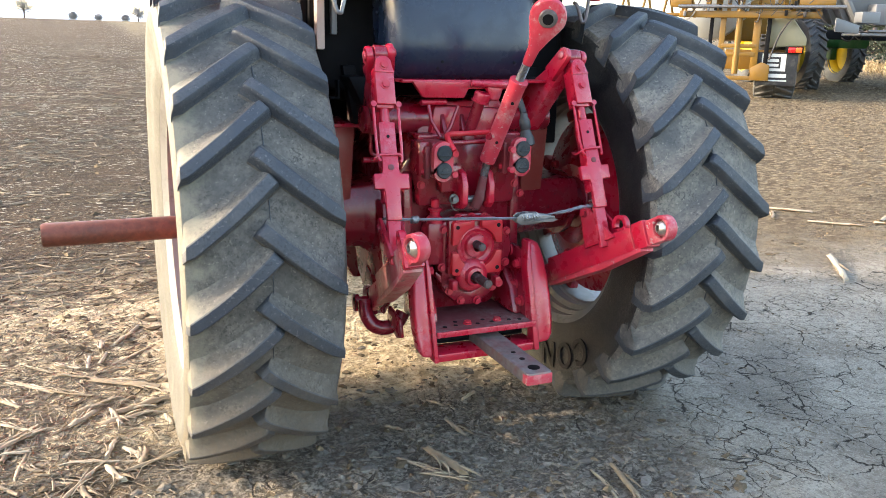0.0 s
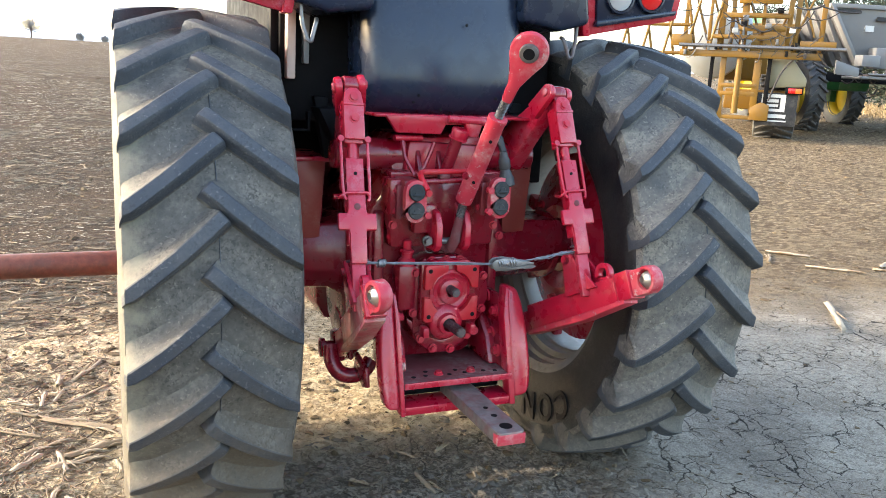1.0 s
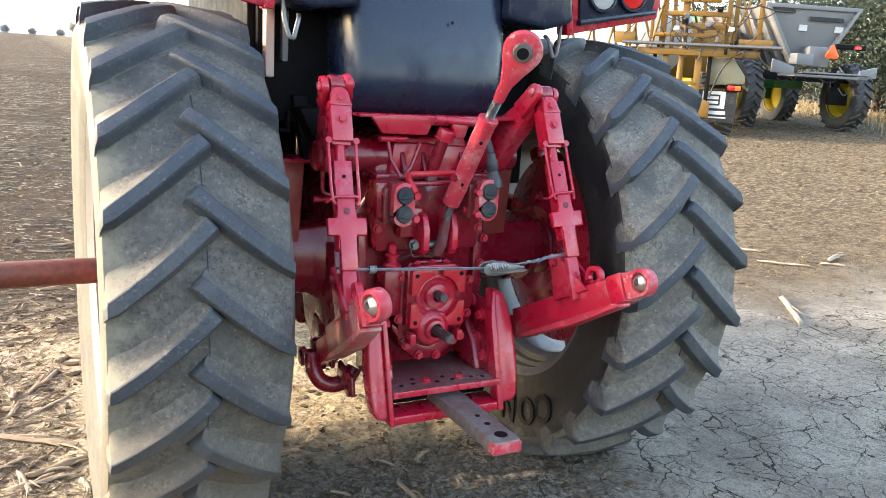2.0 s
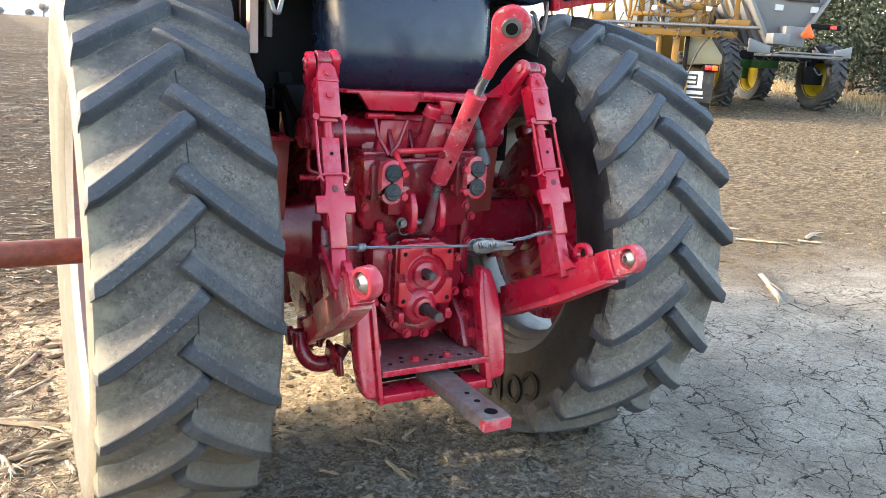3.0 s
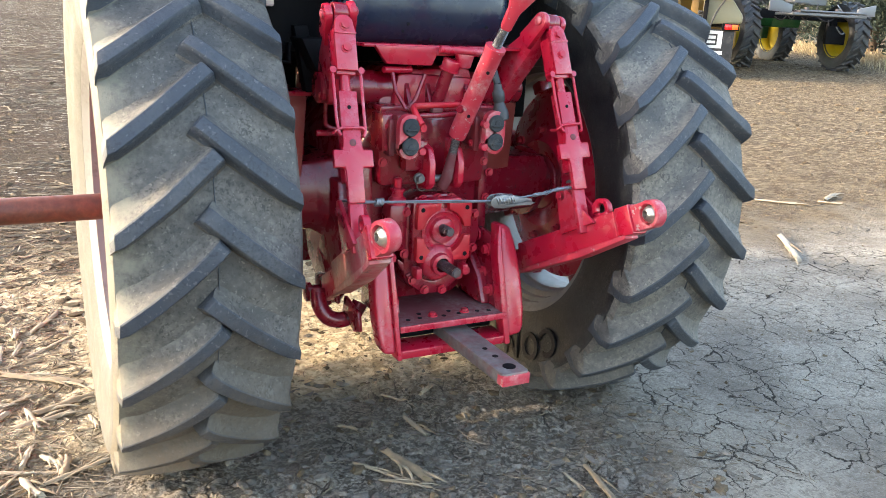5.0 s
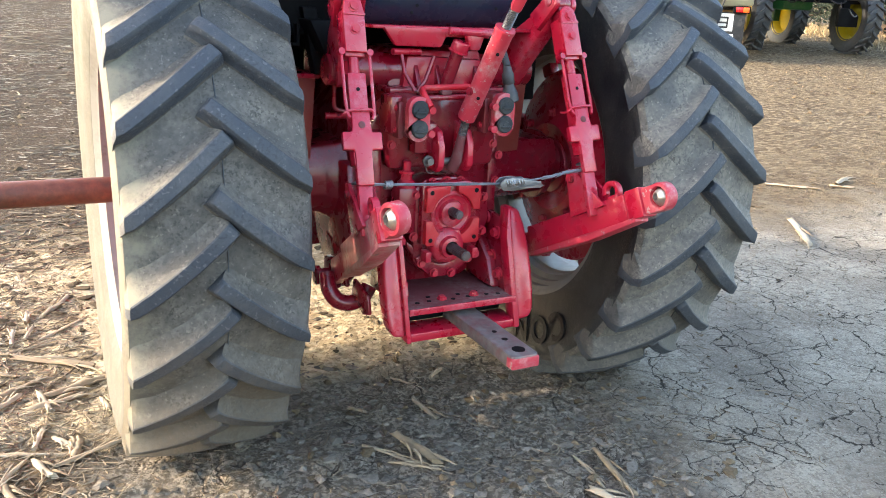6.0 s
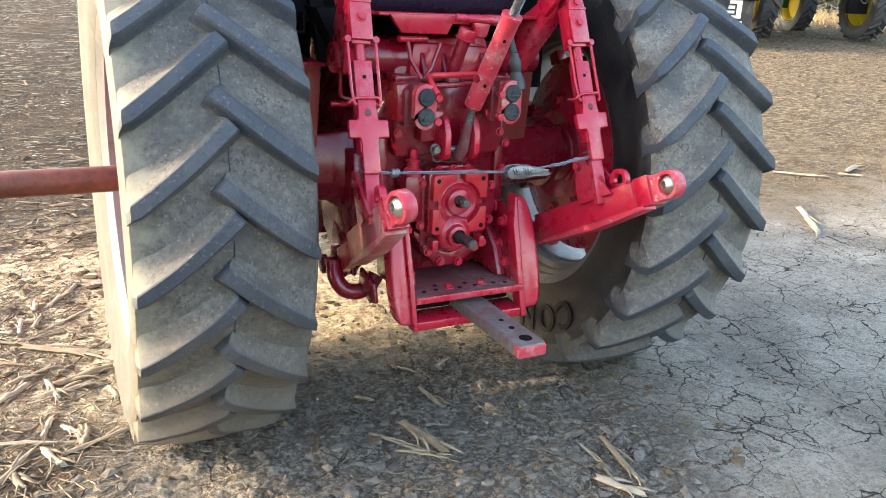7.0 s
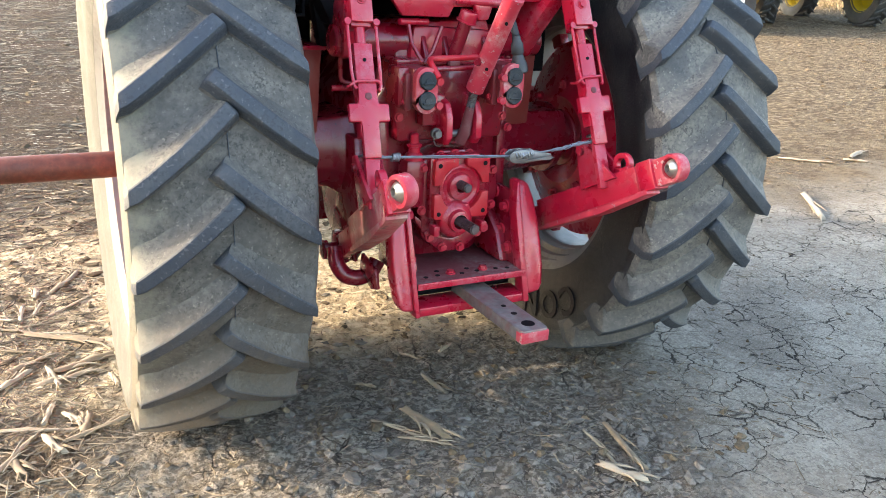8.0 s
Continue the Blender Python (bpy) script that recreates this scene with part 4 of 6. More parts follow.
def lift_link(s):
    top, low = Vector((s * PIN[0] + MID, PIN[1], PIN[2])), Vector((s * 0.438 + MID, -0.85, 0.945))
    m = frame_of(top, low, (1, 0, 0))
    L = (low - top).length
    z = -1.0 if (m.to_3x3() @ Vector((0, 0, 1))).y > 0 else 1.0

    def P(x, y, d):
        return m @ Vector((x, y, z * d))

    def blk(name, x0, x1, y0, y1, d0, d1, mat, parent, label="", bev=0.004):
        return part(name, add_prism(bmesh.new(), [(x0, y0), (x1, y0), (x1, y1), (x0, y1)], "z", min(z * d0, z * d1), max(z * d0, z * d1), m), mat, parent, label, bevel=bev)
    body = blk("lift_link", -0.031, 0.031, 0.262, 0.555, -0.022, 0.022, RED, tractor, "red square lift link with safety handle")
    part("knuckle", cyl(P(-0.026, 0, 0), P(0.026, 0, 0), 0.032, n=22), CAST, body, bevel=0.003)
    blk("upper_block", -0.026, 0.026, 0.0, 0.10, -0.03, 0.026, CAST, body, bev=0.006)
    top_plate = add_prism(bmesh.new(), [(-0.036, 0.20), (0.036, 0.20), (0.036, 0.075), (0.028, 0.035), (0.012, 0.02), (-0.012, 0.02), (-0.028, 0.035), (-0.036, 0.075)], "z", min(z * 0.022, z * 0.040), max(z * 0.022, z * 0.040), m)
    tp = part("top_plate", top_plate, RED, body, bevel=0.004)
    blk("clevis_block", -0.033, 0.033, 0.06, 0.21, -0.035, 0.022, RED, body)
    blk("step", -0.037, 0.037, 0.075, 0.083, 0.036, 0.044, RED, body, bev=0.002)
    for y in (0.055, 0.128):
        bolt(P(0, y, 0.039), (m.to_3x3() @ Vector((0, 0, z))), tp, 0.0125, 0.010)
    part("screw_rod", cyl(P(0, 0.19, 0), P(0, 0.29, 0), 0.018, n=18), RED, body)
    # cross-shaped lock block
    cross = [(u, v + 0.022) for u, v in ((-0.066, 0.43), (-0.066, 0.487), (-0.031, 0.487), (-0.028, 0.50), (-0.028, 0.60), (0.028, 0.60), (0.028, 0.50), (0.031, 0.487), (0.066, 0.487), (0.066, 0.43), (0.034, 0.43), (0.031, 0.41), (0.031, 0.36), (-0.031, 0.36), (-0.031, 0.41), (-0.034, 0.43))]
    part("lock_block", add_prism(bmesh.new(), cross, "z", min(z * 0.008, z * 0.030), max(z * 0.008, z * 0.030), m), RED, body, bevel=0.005)
    part("grease_spot", lathe([(0.012, 0), (0.011, 0.003), (0.006, 0.005)], P(0, 0.43, 0.029), P(0, 0.43, 0.1), 14), GREASY, body)
    part("pin_spot", cyl(P(0, 0.315, 0.02), P(0, 0.315, 0.024), 0.006, n=10), DARK, body)
    blk("tongue", -0.024, 0.024, 0.60, L + 0.02, -0.004, 0.018, RED, body)
    # wire handle with its spring clip
    hand = [P(-0.047, 0.20, 0.024), P(-0.047, 0.36, 0.026), P(-0.043, 0.40, 0.030), P(-0.036, 0.408, 0.032)]
    part("handle_rod", pipe(rounded(hand, 0.02), 0.0055, 8), RED, body)
    hand = [P(0.047, 0.20, 0.024), P(0.047, 0.37, 0.026), P(0.043, 0.405, 0.030), P(0.036, 0.412, 0.032)]
    part("handle_rod", pipe(rounded(hand, 0.02), 0.0055, 8), RED, body)
    for x in (-0.047, 0.047):
        part("handle_boss", cyl(P(x, 0.198, 0.008), P(x, 0.198, 0.034), 0.011, n=12), RED, body)
    clip = [P(-0.055, 0.39, -0.02), P(-0.06, 0.40, 0.02), P(-0.04, 0.385, 0.034), P(0.035, 0.383, 0.034), P(0.042, 0.39, 0.03)]
    part("spring_clip", pipe(rounded(clip, 0.015), 0.005, 8), RED, body)


mirrored(lift_link)


def lower_link(s):
    a, b = Vector((s * PIVOT[0], PIVOT[1], PIVOT[2])), Vector((s * (BALL[0] if s > 0 else 0.478), BALL[1], BALL[2]))
    m = frame_of(a, b, (1, 0, 0))
    L = (b - a).length
    up = 1.0 if (m.to_3x3() @ Vector((0, 0, 1))).z > 0 else -1.0

    def X(pts, x0, x1):
        return add_prism(bmesh.new(), [(u, up * v) for u, v in pts], "x", x0, x1, m)
    skin = RED if s > 0 else SCUFFED
    bar = part("lower_link", X([(0.30, 0.058), (0.82, 0.048), (0.82, -0.055), (0.62, -0.068), (0.30, -0.058)], -0.026, 0.026), skin, tractor, "red steel lower link, raised", bevel=0.005)
    part("front_bar", X([(-0.045, 0.04), (0.0, 0.05), (0.33, 0.036), (0.33, -0.044), (0.0, -0.05), (-0.045, -0.04)], -0.019, 0.019), RED, bar, bevel=0.004)
    part("stiffener", X([(0.29, -0.046), (0.80, -0.046), (0.86, -0.040), (0.86, -0.060), (0.62, -0.074), (0.29, -0.062)], -0.034, 0.034), skin if s < 0 else WORN, bar, bevel=0.003)
    # gusset cheeks that hold the foot of the lift link
    for k in (-1, 1):
        g = X([(0.565, 0.03), (0.585, 0.19), (0.60, 0.205), (0.625, 0.20), (0.72, 0.055), (0.74, 0.03)], k * 0.034 - 0.007, k * 0.034 + 0.007)
        part("gusset", g, RED, bar, bevel=0.003)
    bolt(m @ Vector((-s * 0.041, 0.605, up * 0.17)), m.to_3x3() @ Vector((-s, 0, 0)), bar, 0.014, 0.012)
    part("link_pin", cyl(m @ Vector((-0.05, 0.61, up * 0.165)), m @ Vector((0.05, 0.61, up * 0.165)), 0.014, n=14), CAST, bar)
    # curled hook for the latch
    hook = arc(0.755, 0.075, 0.040, -60, 190, 12) + arc(0.755, 0.075, 0.021, 190, -60, 12)
    part("latch_hook", X(hook, -0.012, 0.012), RED, bar, bevel=0.003)
    part("latch_post", X([(0.735, 0.03), (0.79, 0.03), (0.785, 0.06), (0.745, 0.06)], -0.018, 0.018), RED, bar, bevel=0.003)
    # telescopic end with its ball, which swivels a little in its ring
    tip = Vector((0.965, 0.25, 0.06)).normalized() if s < 0 else Vector((1, 0.06, 0)).normalized()
    end = [(0.80, 0.048), (L - 0.010, 0.046)] + [(L + 0.036 * math.cos(radians(t)), 0.036 * math.sin(radians(t))) for t in range(105, 256, 10)] + [(L - 0.010, -0.046), (0.80, -0.046)]
    cap = part("link_end", X(end, -0.022, 0.022), WORN, bar, "worn red link end", bevel=0.002)
    part("end_ring", lathe([(0.036, 0.0), (0.046, 0.001), (0.049, 0.005), (0.049, 0.041), (0.046, 0.045), (0.036, 0.046), (0.034, 0.04), (0.034, 0.006)], b - tip * 0.023, b + tip * 0.023, 32, True), WORN, bar)
    part("collar", X([(0.835, 0.053), (0.90, 0.053), (0.90, -0.05), (0.835, -0.05)], -0.034, 0.034), RED, bar, bevel=0.004)
    axle = Vector((1, -0.1 * s, 0)).normalized()
    p, q = b - axle * 0.030, b + axle * 0.030
    part("ball", lathe([(0.012, 0.0), (0.017, 0.001), (0.027, 0.012), (0.0325, 0.022), (0.034, 0.030), (0.0325, 0.038), (0.027, 0.048), (0.017, 0.059), (0.012, 0.060)], p, q, 24, True), metal_ball, bar, "polished steel ball")
    # pivot: pin, plates, curved strap under it
    part("pivot_pin", lathe([(0.020, 0), (0.026, 0.004), (0.026, 0.13), (0.038, 0.132), (0.038, 0.15), (0.02, 0.153)], a - Vector((s * 0.07, 0, 0)), a + Vector((s * 1, 0, 0)), 20), CAST, bar)
    part("pivot_block", box(a + Vector((0, 0.02, 0.0)), (0.05, 0.11, 0.12)), CAST, bar, bevel=0.02)
    part("pivot_clevis", prism([(a.y - 0.05, a.z - 0.05), (a.y + 0.20, a.z - 0.03), (a.y + 0.20, a.z + 0.12), (a.y - 0.02, a.z + 0.07)], "x", s * 0.30, s * 0.322), CAST, tractor, bevel=0.01)
    strap = [(s * 0.400, -0.33, 0.63), (s * 0.405, -0.36, 0.575), (s * 0.38, -0.38, 0.53), (s * 0.33, -0.39, 0.515), (s * 0.275, -0.39, 0.53), (s * 0.245, -0.38, 0.575)]
    part("sway_strap", pipe(rounded(strap, 0.03), 0.031, 12), CAST, tractor, "curved dark red sway strap")


metal_ball = metal("worn_ball_steel", (0.55, 0.50, 0.45), 0.35)
mirrored(lower_link)


# ---- wire stay with its tensioner ----
def wire_stay():
    a, b, c = (-0.462, -0.815, 1.082), (0.06, -0.80, 1.052), (0.455, -0.80, 1.098)
    stay = thing("wire_stay", "twisted galvanised wire stay tied between the lift links", "wire", pose(0, 0, 0))
    for off in (0.0, 0.006):
        part("wire", pipe([Vector(a) + Vector((0, 0, off)), Vector((-0.36, -0.806, 1.075 + off * 0.4)), Vector((-0.15, -0.802, 1.062 + off)), Vector(b) + Vector((0, 0, off * 0.5))], 0.0030, 6), CABLE, stay)
    part("wire", pipe([(0.05, -0.80, 1.053), (0.16, -0.80, 1.058), (0.26, -0.80, 1.068), (0.36, -0.805, 1.084), c], 0.0036, 6), CABLE, stay)
    for k in range(5):
        w = [Vector((0.23, -0.80, 1.064)).lerp(Vector(c), t / 12) + Vector((0, 0.006 * math.sin(t * 1.3 + k), 0.007 * math.cos(t * 1.1 + k * 1.7))) for t in range(13)]
        part("strand", pipe(w, 0.0014, 5), CABLE, stay)
    # knots
    for p in ((-0.365, -0.806, 1.076),):
        for k in range(5):
            ring = [Vector(p) + Vector((0.005 * (k - 2) + 0.003 * math.sin(t), 0.011 * math.cos(t), 0.012 * math.sin(t))) for t in (2 * math.pi * i / 10 for i in range(11))]
            part("knot", pipe(ring, 0.003, 5), CABLE, stay)
    for s in (-1, 1):
        p = Vector(a if s < 0 else c)
        ring = [(p.x - s * 0.02 + 0.036 * math.cos(t), p.y + 0.028 + 0.030 * math.sin(t), p.z + 0.004 * math.sin(2 * t)) for t in (2 * math.pi * i / 18 for i in range(19))]
        part("loop", pipe(ring, 0.0042, 6), SHAFT, stay)
    # ratchet tensioner: pressed plates, drum and wound wire
    out = [(0.045, 1.045), (0.06, 1.033), (0.10, 1.030), (0.195, 1.040), (0.212, 1.046), (0.212, 1.058), (0.16, 1.066), (0.10, 1.078), (0.06, 1.074), (0.046, 1.062)]
    part("ratchet_plate", prism(out, "y", -0.822, -0.818), STEEL, stay, "bent galvanised tensioner plate", bevel=0.0012)
    part("ratchet_plate", prism(out, "y", -0.790, -0.786), STEEL, stay, bevel=0.0012)
    for k in range(9):
        cx = 0.072 + 0.008 * k
        ring = [(cx + 0.004 * math.sin(t * 2 + k), -0.806 + 0.018 * math.cos(t), 1.058 + 0.017 * math.sin(t)) for t in (2 * math.pi * i / 12 for i in range(13))]
        part("wound_wire", pipe(ring, 0.0035, 5), CABLE, stay)
    part("tail_strip", prism([(0.10, 1.042), (0.20, 1.038), (0.222, 1.046), (0.20, 1.052)], "y", -0.830, -0.826), STEEL, stay)


wire_stay()


# ---- cab rear, fenders, lamps ----
TRIM_GREY = paint("grey_trim", (0.15, 0.155, 0.16), dust=(0.2, 0.18, 0.16), amount=0.5)


def cab():
    bm = bmesh.new()
    grid, nx, nz = [], 22, 26
    for k in range(nz + 1):
        v = k / nz
        z = 1.552 + 0.80 * v
        half = 0.305 + 0.025 * v
        # rolls under at its foot, leans forward above
        y0 = -0.470 + 0.098 * v + 0.075 * max(0.0, 1 - v / 0.16) ** 2 - 0.012 * math.sin(min(1.0, v / 0.55) * math.pi)
        row = []
        for i in range(nx + 1):
            u = 2 * i / nx - 1
            row.append(bm.verts.new((u * half, y0 + 0.022 * u * u + 0.16 * max(0.0, abs(u) - 0.86) ** 1.6 * 4, z)))
        grid.append(row + [bm.verts.new((half, -0.10, z)), bm.verts.new((-half, -0.10, z))])
    w = nx + 3
    for a, b in zip(grid, grid[1:]):
        for i in range(w):
            bm.faces.new((a[i], a[(i + 1) % w], b[(i + 1) % w], b[i]))
    bm.faces.new(grid[0])
    bm.faces.new(grid[-1])
    tank = part("rear_panel", bm, BLACK, tractor, "glossy black moulded rear panel, faintly scratched", smooth=50)
    for s in (-1, 1):
        part("panel_shoulder", prism([(s * 0.30, 1.92), (s * 0.47, 1.895), (s * 0.60, 1.93), (s * 0.54, 2.35), (s * 0.30, 2.35)], "y", -0.46, -0.12), BLACK, tank, bevel=0.025, seg=3)
        # dark sheet put where the space beside the panel is only shade
        part("recess_shade", prism([(s * 0.27, 1.50), (s * 0.58, 1.50), (s * 0.58, 2.35), (s * 0.27, 2.35)], "y", -0.16, -0.02), DARK, tank, bevel=0.01)
        part("panel_post", box((s * 0.585, -0.10, 1.70), (0.05, 0.06, 0.90)), DARK, tractor, bevel=0.008)
        if s < 0:
            part("cab_side", box((s * 0.546, -0.19, 1.98), (0.034, 0.05, 0.64)), CREAM, tractor, "cab side panel in a sunlit cream tone", bevel=0.008)
            part("glass_edge", box((s * 0.487, -0.185, 2.02), (0.022, 0.04, 0.60)), TRIM_GREY, tractor, bevel=0.004)
        # added dark block: fills the gap beside the case and stops light
        part("dark_filler", box((s * 0.47, 0.62, 1.32), (0.34, 0.85, 0.62)), DARK, tractor, bevel=0.06)
    for x, z in ((-0.12, 1.625), (0.20, 1.625), (-0.03, 1.575), (0.06, 1.89), (-0.14, 1.60)):
        part("panel_stud", lathe([(0.006, 0), (0.005, 0.003)], (x, -0.454, z), (x, -1, z), 10), DARK, tank)
    part("cab_body", box((0, 0.75, 2.62), (1.36, 1.55, 0.56)), BLACK, tractor, bevel=0.05)
    part("cab_floor", box((0, 0.62, 1.75), (1.15, 1.25, 0.60)), DARK, tractor, bevel=0.03)
    part("cab_roof", box((0, 0.75, 3.0), (1.5, 1.75, 0.2)), RED, tractor, bevel=0.05)
    hood = part("engine_hood", prism([(1.2, 1.05), (2.76, 0.75), (2.84, 1.50), (2.74, 1.66), (1.2, 1.80)], "x", -0.36, 0.36), RED, tractor, bevel=0.06)
    # cover below the panel
    cv = part("cover_plate", prism([(-0.262, 1.552), (0.20, 1.552), (0.20, 1.520), (-0.022, 1.522), (-0.040, 1.486), (-0.215, 1.489)], "y", -0.497, -0.47), RED, tractor, "red folded cover plate", bevel=0.004)
    part("cover_top", prism([(-0.30, -0.49), (0.34, -0.49), (0.34, -0.25), (-0.30, -0.25)], "z", 1.545, 1.556), RED, tractor, bevel=0.003)
    part("cover_rail", cyl((-0.02, -0.515, 1.545), (0.14, -0.535, 1.54), 0.014, n=14), RED, cv)
    part("cover_lug", prism([(0.06, 1.48), (0.10, 1.48), (0.12, 1.54), (0.04, 1.54)], "y", -0.53, -0.50), RED, cv, bevel=0.006)
    for s in (-1, 1):
        # cab mount and post are black for the shade between cab and case
        part("cab_mount", prism([(s * 0.26, 1.44), (s * 0.40, 1.44), (s * 0.46, 1.56), (s * 0.26, 1.56)], "y", -0.30, 0.1), DARK, tractor, bevel=0.01)
        part("mount_plate", prism([(-0.16, 1.345), (0.25, 1.345), (0.25, 1.03), (-0.04, 1.03), (-0.155, 1.12)], "x", s * 0.40, s * 0.43), CAST, tractor, bevel=0.004)
        part("mount_cap", box((s * 0.45, 0.02, 1.352), (0.15, 0.38, 0.018)), RED, tractor, bevel=0.004)
        part("mount_face", prism([(s * 0.395, 1.345), (s * 0.54, 1.345), (s * 0.52, 1.04), (s * 0.415, 1.03)], "y", -0.172, -0.150), RUSTRED, tractor, "dull rust-red mounting plate", bevel=0.004)
        part("post", prism([(s * 0.36, 1.36), (s * 0.405, 1.36), (s * 0.455, 1.60), (s * 0.40, 1.60)], "y", -0.20, -0.14), DARK, tractor, bevel=0.006)
        part("bent_rod", pipe(rounded([(s * 0.36, -0.28, 1.36), (s * 0.36, -0.28, 1.245), (s * 0.31, -0.29, 1.235), (s * 0.30, -0.30, 1.16)], 0.02), 0.008), CAST, tractor)
        part("stub_rod", cyl((s * 0.38, -0.24, 1.215), (s * 0.30, -0.24, 1.215), 0.012, n=12), RED, tractor)
        part("wiring_angle", prism([(s * 0.47, 1.465), (s * 0.56, 1.465), (s * 0.56, 1.475), (s * 0.48, 1.475), (s * 0.48, 1.54), (s * 0.47, 1.54)], "y", -0.22, -0.18), DARK, tractor, bevel=0.002)


cab()


def fender(s):
    # rear face, slanted lower edge, with a lamp pocket
    face = prism([(s * 0.595, 1.885), (s * 0.50, 2.36), (s * 1.12, 2.36), (s * 1.06, 1.985), (s * 1.04, 1.978)], "y", -0.40, -0.375)
    fd = part("fender", face, RED, tractor, "red rear fender with lamp pocket", bevel=0.008)
    part("fender_top", prism([(-0.40, 2.34), (-0.40, 2.38), (0.85, 2.42), (0.85, 2.38)], "x", s * 0.50, s * 1.12), RED, fd, bevel=0.01)
    part("fender_fold", prism([(s * 0.590, 1.885), (s * 0.625, 1.887), (s * 0.53, 2.36), (s * 0.495, 2.36)], "y", -0.425, -0.35), RED, fd, bevel=0.008)
    pocket = part("lamp_pocket", prism([(s * 0.655, 1.935), (s * 1.02, 2.005), (s * 1.06, 2.22), (s * 0.63, 2.22)], "y", -0.415, -0.39), BLACK, fd, "black plastic lamp pocket", bevel=0.008)
    part("pocket_lip", prism([(s * 0.645, 1.925), (s * 1.03, 1.998), (s * 1.035, 2.018), (s * 0.645, 1.950)], "y", -0.43, -0.40), BLACK, fd, bevel=0.006)
    for x, mat, nm, lab in ((0.748, LENS, "work_lamp", "round clear work lamp"), (0.898, TAIL, "tail_lamp", "round red tail lamp")):
        z = 2.05 + (0.015 if x > 0.8 else 0)
        lp = part(nm, lathe([(0.066, 0), (0.070, 0.02), (0.066, 0.03), (0.058, 0.031), (0.056, 0.02)], (s * x, -0.405, z), (s * x, -1, z), 32), BLACK, fd, lab)
        part("lens", lathe([(0.057, 0), (0.055, 0.02), (0.035, 0.034), (0.01, 0.038)], (s * x, -0.412, z), (s * x, -1, z), 32), mat, lp)
    loop = [(s * 0.565, -0.41, 2.02), (s * 0.557, -0.42, 1.86), (s * 0.54, -0.43, 1.80), (s * 0.525, -0.43, 1.795), (s * 0.505, -0.42, 1.865), (s * 0.50, -0.40, 1.875)]
    part("latch_wire", pipe(rounded(loop, 0.02), 0.008, 8), SHAFT if s > 0 else STEEL, fd)


mirrored(fender)


def front_end():
    part("front_axle", box((0, 2.35, 0.50), (1.4, 0.16, 0.16)), CAST, tractor, bevel=0.03)
    for s in (-1, 1):
        wheel(tractor, s * 0.80, s, 3.0, "front", 0.46, 0.55, 0.43, 2.35)


front_end()


# ---- raised letters on the inner sidewall ----
def letter(char, radius, angle, parent, size=0.172):
    """A raised letter whose top points away from the hub; angle from the rearmost point, upward."""
    cu = bpy.data.curves.new("letter", "FONT")
    cu.body, cu.size, cu.extrude, cu.align_x, cu.offset = char, size, 0.003, "CENTER", 0.004
    tmp = new("letter", cu)
    me = bpy.data.meshes.new_from_object(tmp.evaluated_get(bpy.context.evaluated_depsgraph_get()))
    bpy.data.objects.remove(tmp)
    me.materials.clear()
    me.materials.append(PRINT)
    ob = new("raised_letter", me)
    ob.parent = parent
    a = radians(angle)
    out = Vector((0, -math.cos(a), math.sin(a)))
    normal = Vector((-1, 0, 0))
    right = out.cross(normal)
    m = Matrix((right, out, normal)).transposed().to_4x4()
    tilt = Matrix.Rotation(radians(4), 4, "X")
    ob.matrix_local = Matrix.Translation(Vector((-0.2625, 0, 0)) + out * radius) @ m @ tilt
    return ob


for char, ang in (("C", -57.0), ("O", -69.0), ("N", -81.5)):
    letter(char, 0.690, ang, tyre_r)

# ---- straw, clods ----
def straw_material():
    n = Nodes("dry_corn_straw")
    info = n.t.nodes.new("ShaderNodeNewGeometry")
    c = n.mix(info.outputs["Random Per Island"], (0.042, 0.026, 0.014), (0.225, 0.178, 0.12))
    c = n.mix(n.ramp(n.noise(40, 4, 0.6, (1, 1, 1)), 0.45, 0.7, 0, 0.6), c, (0.30, 0.21, 0.13))
    n.bump(n.noise(160, 3), 0.3, 0.003)
    return n.out(c, 0.75, 0.0, 0.25)


STRAW = straw_material()


def ground_z(x, y):
    return rise(x, y) + (clod_relief(x, y) if max(abs(x), abs(y)) < 14 else 0.0)


